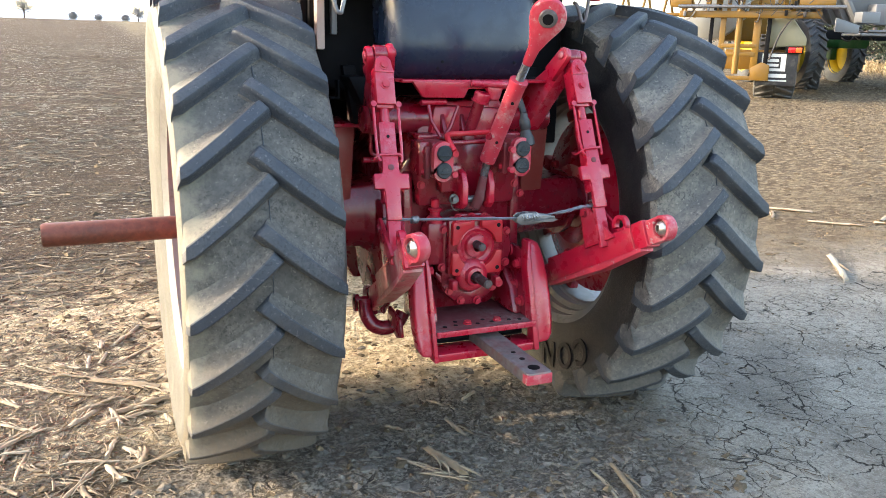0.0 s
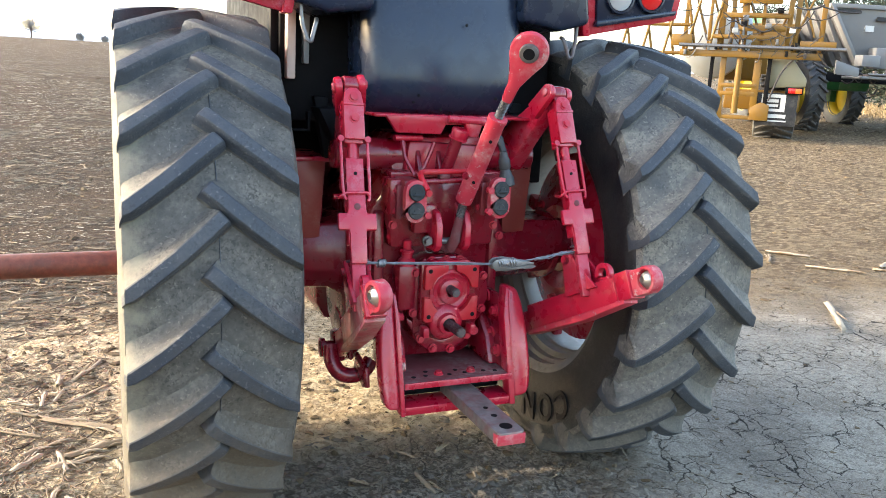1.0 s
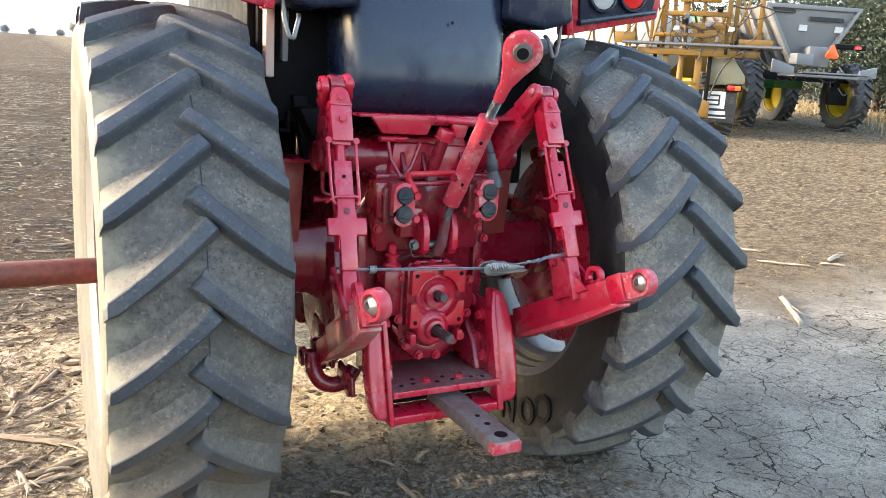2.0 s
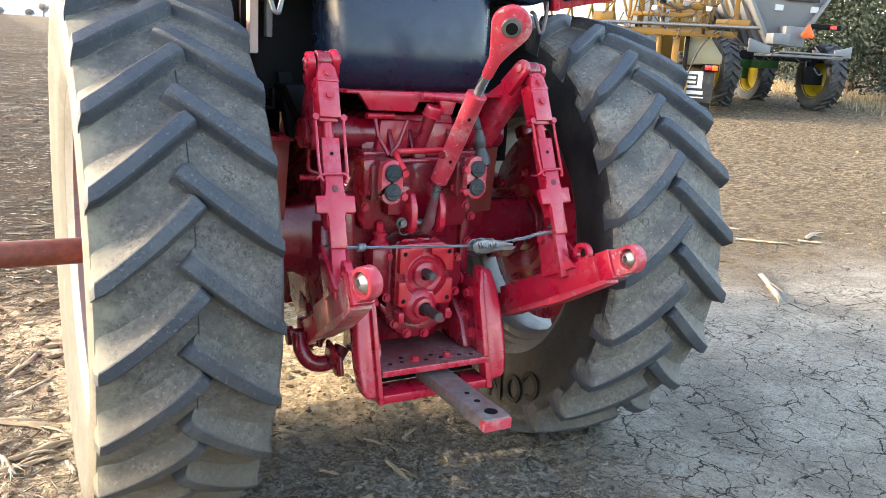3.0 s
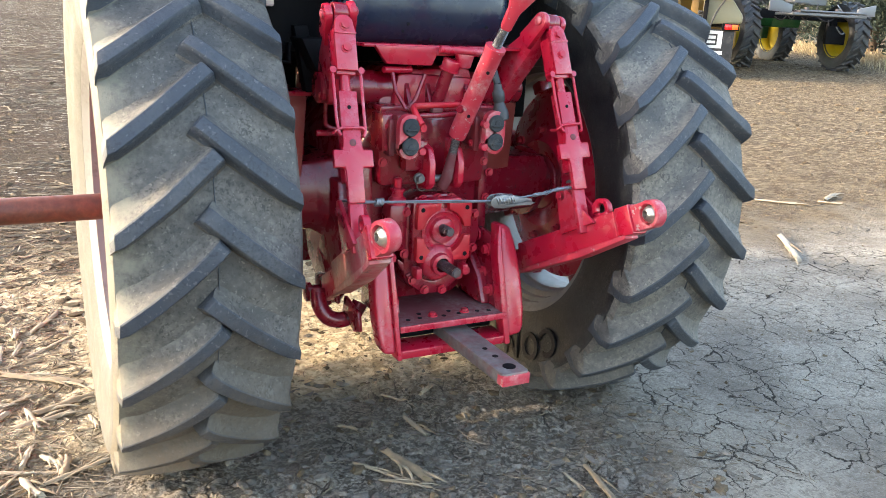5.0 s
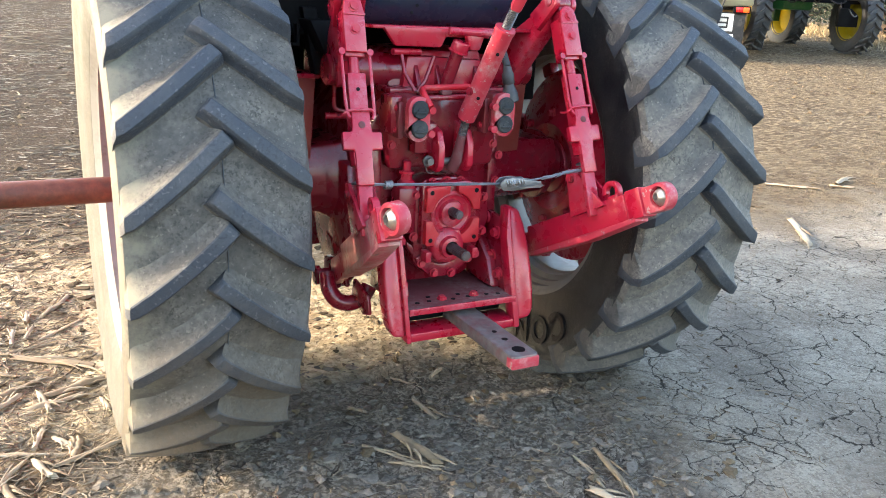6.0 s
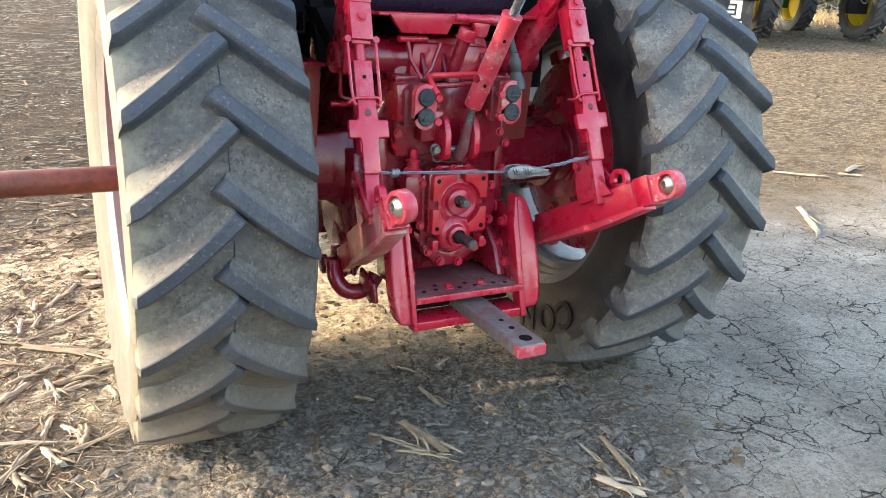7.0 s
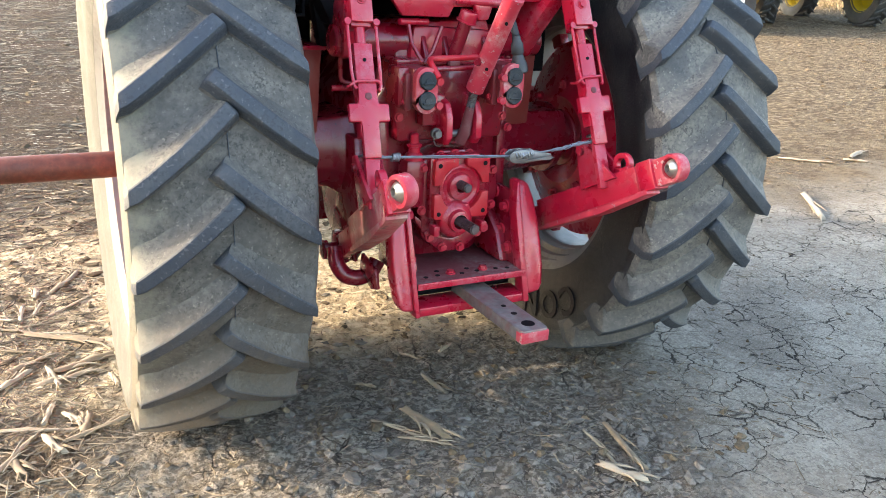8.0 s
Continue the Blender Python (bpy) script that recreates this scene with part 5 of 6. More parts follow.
def scatter_straw():
    rng = random.Random(5)
    verts, faces = [], []

    def piece(x, y, length, r, turn, tip, flat=1.0, bend=0.0):
        d = Vector((math.cos(turn), math.sin(turn), tip))
        side = Vector((-math.sin(turn), math.cos(turn), 0))
        z = ground_z(x, y) + r * 0.7
        base = len(verts)
        for k in (-1, 0, 1):
            c = Vector((x, y, z)) + d * (length / 2 * k) + side * (bend * length * (1 - k * k))
            c.z = max(c.z, ground_z(c.x, c.y) + r * 0.6)
            w = r * (1.0 if k == 0 else 0.7)
            verts.extend(((c + side * w), (c + Vector((0, 0, w * flat))), (c - side * w)))
        for k in range(2):
            for i in range(3):
                j = (i + 1) % 3
                a, b = base + 3 * k, base + 3 * k + 3
                faces.append((a + i, a + j, b + j, b + i))
        faces.append((base, base + 2, base + 1))
        faces.append((base + 6, base + 7, base + 8))

    # thick litter to the outer side of the wheel
    for _ in range(7600):
        x, y = rng.gauss(-1.85, 0.5), rng.gauss(0.3, 0.8)
        if x < -1.2 or y < -0.8:
            piece(x, y, rng.uniform(0.012, 0.08) * rng.choice((1, 1, 1, 1.8, 2.6)), rng.uniform(0.0010, 0.0036) * rng.choice((1, 1, 1.5)), rng.gauss(0.2, 1.0), rng.uniform(-0.05, 0.2), rng.uniform(0.4, 1), rng.uniform(-0.15, 0.15))
    # loose bits all round the machine
    for _ in range(4200):
        x, y = rng.uniform(-3.6, 5.0), rng.uniform(-2.2, 6.0)
        clay = x - 0.35 * min(y, 0.0) > 1.1 and y < 1.2
        if clay and rng.random() < 0.93:
            continue
        if y < 0.1 and x > -1.15 and rng.random() < 0.8:
            continue
        piece(x, y, rng.uniform(0.012, 0.09), rng.uniform(0.0012, 0.0038), rng.uniform(0, 6.28), rng.uniform(-0.1, 0.25), rng.uniform(0.5, 1), rng.uniform(-0.15, 0.15))
    for _ in range(420):
        x, y = rng.gauss(0.15, 0.75), rng.gauss(-0.9, 0.45)
        piece(x, y, rng.uniform(0.02, 0.10), rng.uniform(0.0011, 0.003), rng.uniform(0, 6.28), rng.uniform(-0.1, 0.35), 0.8, rng.uniform(-0.2, 0.2))
    # the field beyond, thinning with distance
    for _ in range(30000):
        az = radians(rng.uniform(84, 118)) if rng.random() < 0.62 else radians(rng.uniform(22, 60))
        d = 3.5 + 46 * rng.random() ** 1.7
        x, y = -1.4 + d * math.cos(az), -3.1 + d * math.sin(az)
        if y < 1.3 or (x > 0.6 and y < 2.0):
            continue
        if noise.noise(Vector((x * 0.4, y * 0.9, 3))) < -0.12 * rng.random():
            continue
        k = 1 + d / 16
        if x > 1.0:
            k *= 0.62
        piece(x, y, rng.uniform(0.03, 0.13) * min(k, 2.2), rng.uniform(0.0025, 0.007) * min(k, 2.2), rng.gauss(0.0, 0.6), rng.uniform(-0.05, 0.2), rng.uniform(0.5, 1.2), rng.uniform(-0.1, 0.1))
    me = bpy.data.meshes.new("straw_litter")
    me.from_pydata(verts, [], faces)
    me.materials.append(STRAW)
    tagged(new("straw_litter", me), "pale dry corn straw scattered over the soil", "straw", kind="stuff")


scatter_straw()


def clod_material(name, dark, pale):
    n = Nodes(name)
    info = n.t.nodes.new("ShaderNodeNewGeometry")
    c = n.mix(info.outputs["Random Per Island"], dark, pale)
    c = n.mix(n.ramp(n.noise(60, 6, 0.75), 0.42, 0.62, 0, 0.6), c, tuple(0.6 * v for v in dark))
    n.bump(n.noise(120, 5, 0.75), 0.7, 0.006)
    return n.out(c, 0.95, 0.0, 0.1)


def scatter_clods():
    rng = random.Random(9)
    ico = bmesh.new()
    bmesh.ops.create_icosphere(ico, subdivisions=1, radius=1.0)
    iv, iface = [v.co.copy() for v in ico.verts], [tuple(v.index for v in f.verts) for f in ico.faces]
    ico.free()
    verts, faces = [], []

    def clod(x, y, r, flat=1.0):
        base, ph = len(verts), rng.uniform(0, 50)
        z = ground_z(x, y) - r * 0.10
        sx, sy, sz, a = rng.uniform(0.8, 1.6), rng.uniform(0.7, 1.1), rng.uniform(0.4, 0.8) * flat, rng.uniform(0, 3.14)
        ca, sa = math.cos(a), math.sin(a)
        for v in iv:
            k = r * (1 + 1.2 * noise.noise(v * 2.6 + Vector((ph, 0, 0))))
            px, py = v.x * sx * k, v.y * sy * k
            verts.append((x + px * ca - py * sa, y + px * sa + py * ca, z + v.z * sz * k))
        faces.extend(tuple(base + i for i in f) for f in iface)

    def laid(name, label, mat):
        me = bpy.data.meshes.new(name)
        me.from_pydata(verts, [], faces)
        me.materials.append(mat)
        tagged(new(name, me), label, "clods", kind="stuff")
        verts.clear(), faces.clear()
    # broken earth behind the wheels, greyed for the shade it lies in
    for _ in range(6000):
        x, y = rng.gauss(0.1, 0.95), rng.gauss(-0.95, 0.55)
        if x - 0.35 * min(y, 0.0) < 1.35 + rng.gauss(0, 0.15) and noise.noise(Vector((x * 2.3, y * 2.3, 1))) > -0.25 - 0.3 * rng.random():
            clod(x, y, 0.0022 + 0.024 * rng.random() ** 5.5, 0.75)
    laid("soil_clods", "small lumps of broken soil, grey for the shade they lie in", clod_material("shaded_soil_clods", (0.11, 0.094, 0.076), (0.225, 0.193, 0.157)))
    # crumbs on the tan soil, near and out in the field
    for _ in range(4200):
        x, y = rng.uniform(-3.2, 1.0), rng.uniform(-1.3, 4.0)
        clod(x, y, 0.003 + 0.020 * rng.random() ** 4)
    for _ in range(700):
        x, y = rng.uniform(0.8, 5.0), rng.uniform(-1.8, 3.0)
        clod(x, y, 0.003 + 0.010 * rng.random() ** 3)
    for _ in range(15000):
        left = rng.random() < 0.5
        az = radians(rng.uniform(84, 118)) if left else radians(rng.uniform(22, 60))
        d = 4.2 + 30 * rng.random() ** 1.5
        x, y = -1.4 + d * math.cos(az), -3.1 + d * math.sin(az)
        if y < 1.1 or (x > 0.5 and y < 1.6) or noise.noise(Vector((x * 0.7, y * 1.3, 8))) < -0.1 - 0.2 * rng.random():
            continue
        clod(x, y, (0.006 + 0.030 * rng.random() ** 3.5) * (0.75 + d / 22), 0.8)
    laid("field_clods", "dry tan lumps of soil over the field", clod_material("field_soil_clods", (0.085, 0.06, 0.037), (0.19, 0.143, 0.09)))


scatter_clods()


def stalk_material():
    n = Nodes("corn_stalk")
    info = n.t.nodes.new("ShaderNodeObjectInfo")
    c = n.mix(info.outputs["Random"], (0.16, 0.117, 0.07), (0.36, 0.30, 0.215))
    c = n.mix(n.ramp(n.noise(30, 4, 0.7), 0.45, 0.68, 0, 0.6), c, (0.30, 0.20, 0.12))
    n.bump(n.noise(70, 4, 0.7, (1, 1, 1)), 0.6, 0.004)
    return n.out(c, 0.7, 0.0, 0.3)


STALK = stalk_material()


def corn_stalk(x0, y0, x1, y1, r, rng):
    """A broken stalk on the ground: ribbed stem with a node, split ends and a strip of husk."""
    L = math.hypot(x1 - x0, y1 - y0)
    bm = bmesh.new()
    n, seg = 9, 7
    rings = []
    for k in range(seg + 1):
        t = k / seg
        y = (t - 0.5) * L
        rr = r * (1 + 0.12 * math.sin(t * 9 + r * 900)) * (1.18 if k in (2, 5) else 1.0)
        bx = 0.03 * L * math.sin(t * 3.1 + r * 500)
        rings.append([bm.verts.new((bx + rr * math.cos(a) * (1 + 0.12 * math.cos(4 * a)), y + (rng.uniform(-1, 1) * r * 1.5 if k in (0, seg) else 0), rr * (0.8 + 0.75 * math.sin(a)))) for a in (2 * math.pi * i / n for i in range(n))])
    for a, b in zip(rings, rings[1:]):
        for i in range(n):
            bm.faces.new((a[i], a[(i + 1) % n], b[(i + 1) % n], b[i]))
    bm.faces.new(rings[0])
    bm.faces.new(rings[-1])
    mx, my = (x0 + x1) / 2, (y0 + y1) / 2
    stalk = thing("corn_stalk", "pale dry broken corn stalk lying on the soil", "corn stalk", pose(mx, my, ground_z(mx, my) + 0.002, 0, 0, math.degrees(math.atan2(y1 - y0, x1 - x0)) - 90), "corn stalks on the soil")
    part("stem", bm, STALK, stalk, smooth=60)
    for k in range(3):
        hb = bmesh.new()
        side = rng.choice((-1, 1))
        pts = [(side * r * (1 + 2.2 * t * t), (-0.3 + 0.25 * k + 0.5 * t) * L, r * 0.6 + 0.012 * math.sin(3 * t)) for t in (0, 0.33, 0.66, 1.0)]
        add_pipe(hb, pts, 0.0, 5, [r * 0.25, r * 0.42, r * 0.34, r * 0.08])
        part("husk", hb, STALK, stalk, smooth=60)


def lay_stalks():
    rng = random.Random(21)
    rows = ((-0.20, -0.58, -0.15, -0.83, 0.017), (-0.34, -0.57, -0.19, -0.79, 0.007), (-0.29, -0.72, -0.14, -0.84, 0.006), (0.46, -0.97, 0.42, -1.26, 0.011), (0.29, -1.17, 0.37, -1.32, 0.014), (0.37, -0.96, 0.34, -1.19, 0.006),
            (-0.29, -0.28, -0.23, -0.33, 0.008), (-0.01, -0.32, 0.02, -0.49, 0.010), (0.15, -0.17, 0.23, -0.11, 0.008), (-1.51, 0.72, -1.2, 0.49, 0.015), (-1.4, 0.24, -1.18, 0.32, 0.016), (-1.46, -0.25, -1.4, -0.39, 0.012))
    rows += ((-1.39, -0.09, -1.31, -0.2, 0.011), (-1.43, 0.29, -1.38, 0.1, 0.011), (-1.6, 0.17, -1.5, 0.28, 0.013), (-1.56, -0.35, -1.52, -0.48, 0.012), (4.29, 1.41, 3.86, 0.81, 0.022), (-1.62, -0.48, -1.49, -0.23, 0.008), (-1.2, 0.16, -1.17, 0.04, 0.010), (-0.01, -0.08, 0.08, -0.23, 0.006))
    for x0, y0, x1, y1, r in rows:
        corn_stalk(x0, y0, x1, y1, r, rng)
    for _ in range(52):
        x, y, a, L = rng.gauss(-1.8, 0.3), rng.gauss(0.3, 0.65), rng.uniform(0, 3.14), rng.uniform(0.12, 0.34)
        if x < -1.25:
            corn_stalk(x, y, x + L * math.cos(a), y + L * math.sin(a), rng.uniform(0.006, 0.013), rng)
    for _ in range(8):
        x, y, a, L = rng.uniform(4.2, 8.5), rng.uniform(1.2, 4.5), rng.uniform(-1, 1), rng.uniform(0.2, 0.5)
        corn_stalk(x, y, x + L * math.cos(a), y + L * math.sin(a), rng.uniform(0.010, 0.018), rng)


lay_stalks()

# ---- machines parked across the field ----
YELLOW = paint("yellow_machine_paint", (0.175, 0.088, 0.009), dust=(0.13, 0.093, 0.055), amount=0.7, fine=16)
GREEN = paint("green_machine_paint", (0.014, 0.095, 0.022), dust=(0.18, 0.16, 0.1), amount=0.4, fine=16)
RIMYELLOW = paint("yellow_rim_paint", (0.45, 0.34, 0.012), dust=(0.4, 0.32, 0.15), amount=0.3, fine=16)
HOPPER = paint("stainless_hopper", (0.155, 0.157, 0.16), dust=(0.16, 0.142, 0.12), amount=0.5, rough=0.4, fine=12)
TANKW = paint("white_poly_tank", (0.25, 0.265, 0.27), dust=(0.2, 0.18, 0.15), amount=0.4, fine=12)
BEIGE = paint("beige_fender_paint", (0.21, 0.19, 0.12), dust=(0.2, 0.17, 0.115), amount=0.4, fine=12)
FLAP = paint("black_rubber_flap", (0.022, 0.022, 0.024), dust=(0.16, 0.14, 0.12), amount=0.5, rough=0.7, coat=0, fine=12)
WHITE = paint("white_sign_paint", (0.50, 0.50, 0.48), dust=(0.3, 0.27, 0.22), amount=0.4, fine=14)
ORANGE = paint("orange_reflector", (0.80, 0.11, 0.015), rough=0.3, amount=0.1)
HOSE = paint("black_hose", (0.016, 0.016, 0.018), amount=0.4, rough=0.5, coat=0)
FARTYRE = rubber("far_tyre_rubber", (0.030, 0.031, 0.034), (0.13, 0.12, 0.105), 0.4, 0.75, 25.0)


def pod(parent, name, c, s, mat, label="", bev=0.015):
    return part(name, box(c, s), mat, parent, label, bevel=bev)


def rod(parent, name, p, q, r, mat, n=10):
    return part(name, cyl(p, q, r, n=n), mat, parent)


def field_sprayer():
    gz = ground_z(14.05, 12.53)
    sp = thing("field_sprayer", "yellow field sprayer with folded boom frame and black mud flap", "sprayer", pose(14.05, 12.53, gz, 0, 0, -43))
    # wide flotation tyre and hub
    for x, y in ((0.38, 1.3), (1.2, 4.6)):
        w = part("float_tyre", lathe([(0.40, -0.46), (0.62, -0.50), (0.76, -0.47), (0.80, -0.36), (0.815, 0.0), (0.80, 0.36), (0.76, 0.47), (0.62, 0.50), (0.40, 0.46)], (x, y, 0.80), (x + 1, y, 0.80), 48), FARTYRE, sp, "wide black flotation tyre", smooth=50)
        for k in range(22):
            for side in (-1, 1):
                a = 2 * math.pi * (k + 0.5 * (side > 0)) / 22
                m = Matrix.Translation((x + side * 0.23, y, 0.80)) @ Matrix.Rotation(a, 4, "X") @ Matrix.Translation((0, -0.815, 0)) @ Matrix.Rotation(radians(side * 24), 4, "Y")
                bm = bmesh.new()
                bmesh.ops.create_cube(bm, size=1.0, matrix=m @ Matrix.Diagonal((0.46, 0.07, 0.07, 1)))
                part("tread_bar", bm, FARTYRE, w, bevel=0.012, seg=1)
    # rear bumper frame
    for x, wdt, mat in ((-1.27, 0.09, DARK), (-1.0, 0.14, YELLOW), (-0.19, 0.17, YELLOW), (0.08, 0.10, DARK)):
        pod(sp, "post", (x, 0.0, 1.40), (wdt, 0.10, 1.45), mat)
    part("lift_cylinder", cyl((-0.62, -0.02, 0.65), (-0.62, -0.02, 2.2), 0.075, n=16), YELLOW, sp, "yellow hydraulic cylinder")
    rod(sp, "cylinder_rod", (-0.62, -0.02, 2.2), (-0.62, -0.02, 2.9), 0.04, STEEL)
    for z, x0, x1 in ((1.33, -1.0, -0.19), (1.13, -1.0, -0.19), (0.55, -1.1, 0.1)):
        pod(sp, "cross_bar", ((x0 + x1) / 2, -0.01, z), (x1 - x0, 0.11, 0.10), YELLOW)
    for s, x in ((-1, -1.13), (1, -0.03)):
        part("gusset", prism([(x - 0.22, 0.50), (x + 0.22, 0.50), (x + 0.22, 0.88), (x - s * -0.02, 0.95), (x - 0.22, 0.80)], "y", -0.08, -0.04), YELLOW, sp, bevel=0.01)
    # mud flap with a plain square mark and bars
    fl = pod(sp, "mud_flap", (0.36, 0.06, 0.79), (0.94, 0.03, 0.80), FLAP, "black rubber mud flap with white square mark", 0.006)
    part("mark", prism([(0.0, 0.74), (0.56, 0.74), (0.56, 1.16), (0.0, 1.16)], "y", 0.036, 0.0445), WHITE, fl)
    for z, x0, x1 in ((1.06, 0.08, 0.44), (0.94, 0.08, 0.44), (0.83, 0.08, 0.44)):
        part("mark_bar", prism([(x0, z - 0.022), (x1, z - 0.022), (x1, z + 0.022), (x0, z + 0.022)], "y", 0.030, 0.036), FLAP, fl)
    part("mark_bar", prism([(0.40, 0.82), (0.44, 0.82), (0.44, 1.08), (0.40, 1.08)], "y", 0.029, 0.0345), FLAP, fl)
    for z, hgt, x0, x1 in ((0.63, 0.09, -0.02, 0.60), (0.51, 0.035, 0.0, 0.62)):
        part("lettering_bar", prism([(x0, z - hgt / 2), (x1, z - hgt / 2), (x1, z + hgt / 2), (x0, z + hgt / 2)], "y", 0.036, 0.0445), WHITE, fl)
    tl = pod(sp, "tail_lamp", (0.72, 0.0, 1.26), (0.40, 0.08, 0.17), DARK, "red and amber tail lamp", 0.01)
    part("lens", box((0.66, -0.045, 1.26), (0.16, 0.02, 0.12)), TAIL, tl, bevel=0.006)
    part("lens", box((0.82, -0.045, 1.26), (0.14, 0.02, 0.12)), ORANGE, tl, bevel=0.006)
    # sloping beige fender
    part("fender", prism([(0.05, 1.30), (0.98, 1.36), (0.98, 1.55), (0.62, 2.02), (0.05, 2.05)], "y", 0.15, 1.5), BEIGE, sp, "beige sloping rear fender", bevel=0.04)
    # beam, pipe, upper frame
    pod(sp, "boom_beam", (-0.42, -0.12, 2.08), (3.3, 0.16, 0.16), YELLOW, "yellow cross beam")
    rod(sp, "spray_pipe", (-2.1, -0.28, 2.26), (1.72, -0.28, 2.26), 0.045, STEEL, 14)
    pod(sp, "end_bracket", (-2.05, -0.15, 2.38), (0.5, 0.14, 0.28), YELLOW)
    pod(sp, "end_bracket", (1.1, -0.10, 2.36), (0.8, 0.14, 0.16), YELLOW)
    pod(sp, "carrier", (-0.55, 0.0, 2.50), (1.6, 0.12, 0.10), YELLOW)
    rng = random.Random(31)
    for x, wdt in ((-2.0, 0.10), (-1.42, 0.08), (-1.14, 0.16), (-0.9, 0.10), (-0.62, 0.18), (-0.18, 0.09), (0.42, 0.12), (0.60, 0.12), (1.17, 0.12)):
        pod(sp, "mast", (x, 0.15 + 0.2 * rng.random(), 3.3), (wdt, 0.10, 2.3), YELLOW)
    pod(sp, "head_panel", (-0.30, 0.05, 3.55), (1.0, 0.10, 0.50), YELLOW, bev=0.03)
    pod(sp, "carrier", (-0.35, 0.0, 3.02), (1.5, 0.14, 0.12), YELLOW)
    pod(sp, "carrier", (-0.2, 0.0, 2.72), (1.1, 0.10, 0.14), YELLOW)
    pod(sp, "carrier", (-1.1, 0.2, 3.9), (2.6, 0.12, 0.14), YELLOW)
    for k in range(7):
        x = -1.5 + 0.42 * k
        rod(sp, "brace", (x, 0.25, 2.55), (x + rng.choice((-0.4, 0.4)), 0.3, 3.7), 0.03, YELLOW)
    for k in range(6):
        x = rng.uniform(-0.9, 0.5)
        pod(sp, "valve_box", (x, -0.12, rng.uniform(2.62, 3.2)), (0.14, 0.12, 0.12), rng.choice((WHITE, DARK, STEEL)), bev=0.01)
    # rinse tank and bracing to the other side
    part("spray_tank", lathe([(0.05, 0), (0.5, 0.05), (0.62, 0.2), (0.62, 1.6), (0.5, 1.75), (0.05, 1.8)], (-2.2, 2.2, 2.6), (0.2, 2.2, 2.6), 32), TANKW, sp, "translucent white liquid tank", smooth=50)
    part("spray_tank", lathe([(0.05, 0), (0.6, 0.05), (0.8, 0.2), (0.8, 2.2), (0.6, 2.35), (0.05, 2.4)], (-1.4, 1.4, 2.3), (-1.4, 5.0, 2.3), 32), TANKW, sp, smooth=50)
    for k in range(9):
        x = -3.6 + 0.27 * k
        rod(sp, "truss_bar", (x, 0.1 + 0.1 * (k % 2), 2.0), (x + 0.3 * (-1) ** k, 0.1, 3.5), 0.035, YELLOW)
    for z in (2.05, 2.75, 3.4):
        rod(sp, "truss_rail", (-3.9, 0.12, z), (-1.9, 0.12, z + 0.02), 0.045, YELLOW)
    # hoses
    for k in range(22):
        a = Vector((rng.uniform(-1.9, 1.1), -0.2, rng.uniform(2.3, 3.3)))
        b = a + Vector((rng.uniform(-0.9, 0.9), rng.uniform(-0.05, 0.1), rng.uniform(-0.4, 0.4)))
        mid = (a + b) / 2 - Vector((0, 0.08, rng.uniform(0.05, 0.35)))
        pts = [a.lerp(mid, t).lerp(mid.lerp(b, t), t) for t in (i / 8 for i in range(9))]
        part("hose", pipe(pts, rng.choice((0.010, 0.013, 0.019)), 7), HOSE, sp)
    for k in range(34):
        x, z = rng.uniform(-2.0, 1.3), rng.uniform(2.05, 2.75)
        if k % 3 == 0:
            pod(sp, "nozzle_body", (x, -0.26, z), (0.07, 0.10, 0.13), rng.choice((DARK, STEEL, HOSE)), bev=0.012)
        else:
            a = Vector((x, -0.24, z))
            b = a + Vector((rng.uniform(-0.5, 0.5), rng.uniform(-0.1, 0.2), rng.uniform(-0.45, 0.25)))
            mid = (a + b) / 2 + Vector((rng.uniform(-0.1, 0.1), -0.05, rng.uniform(-0.25, 0.1)))
            part("hose", pipe([a.lerp(mid, t).lerp(mid.lerp(b, t), t) for t in (i / 7 for i in range(8))], rng.choice((0.010, 0.014)), 6), rng.choice((HOSE, HOSE, STEEL)), sp)
    part("hose", pipe(rounded([(0.75, -0.2, 2.2), (0.35, -0.12, 1.7), (0.15, -0.1, 1.0)], 0.3, 6), 0.022, 7), HOSE, sp)
    part("chassis", prism([(-0.9, 0.75), (0.9, 0.75), (0.9, 1.25), (-0.9, 1.25)], "y", 0.5, 6.0), YELLOW, sp, bevel=0.03)
    pod(sp, "engine_hood", (-0.2, 4.6, 2.3), (1.9, 2.6, 1.6), YELLOW, bev=0.08)


field_sprayer()


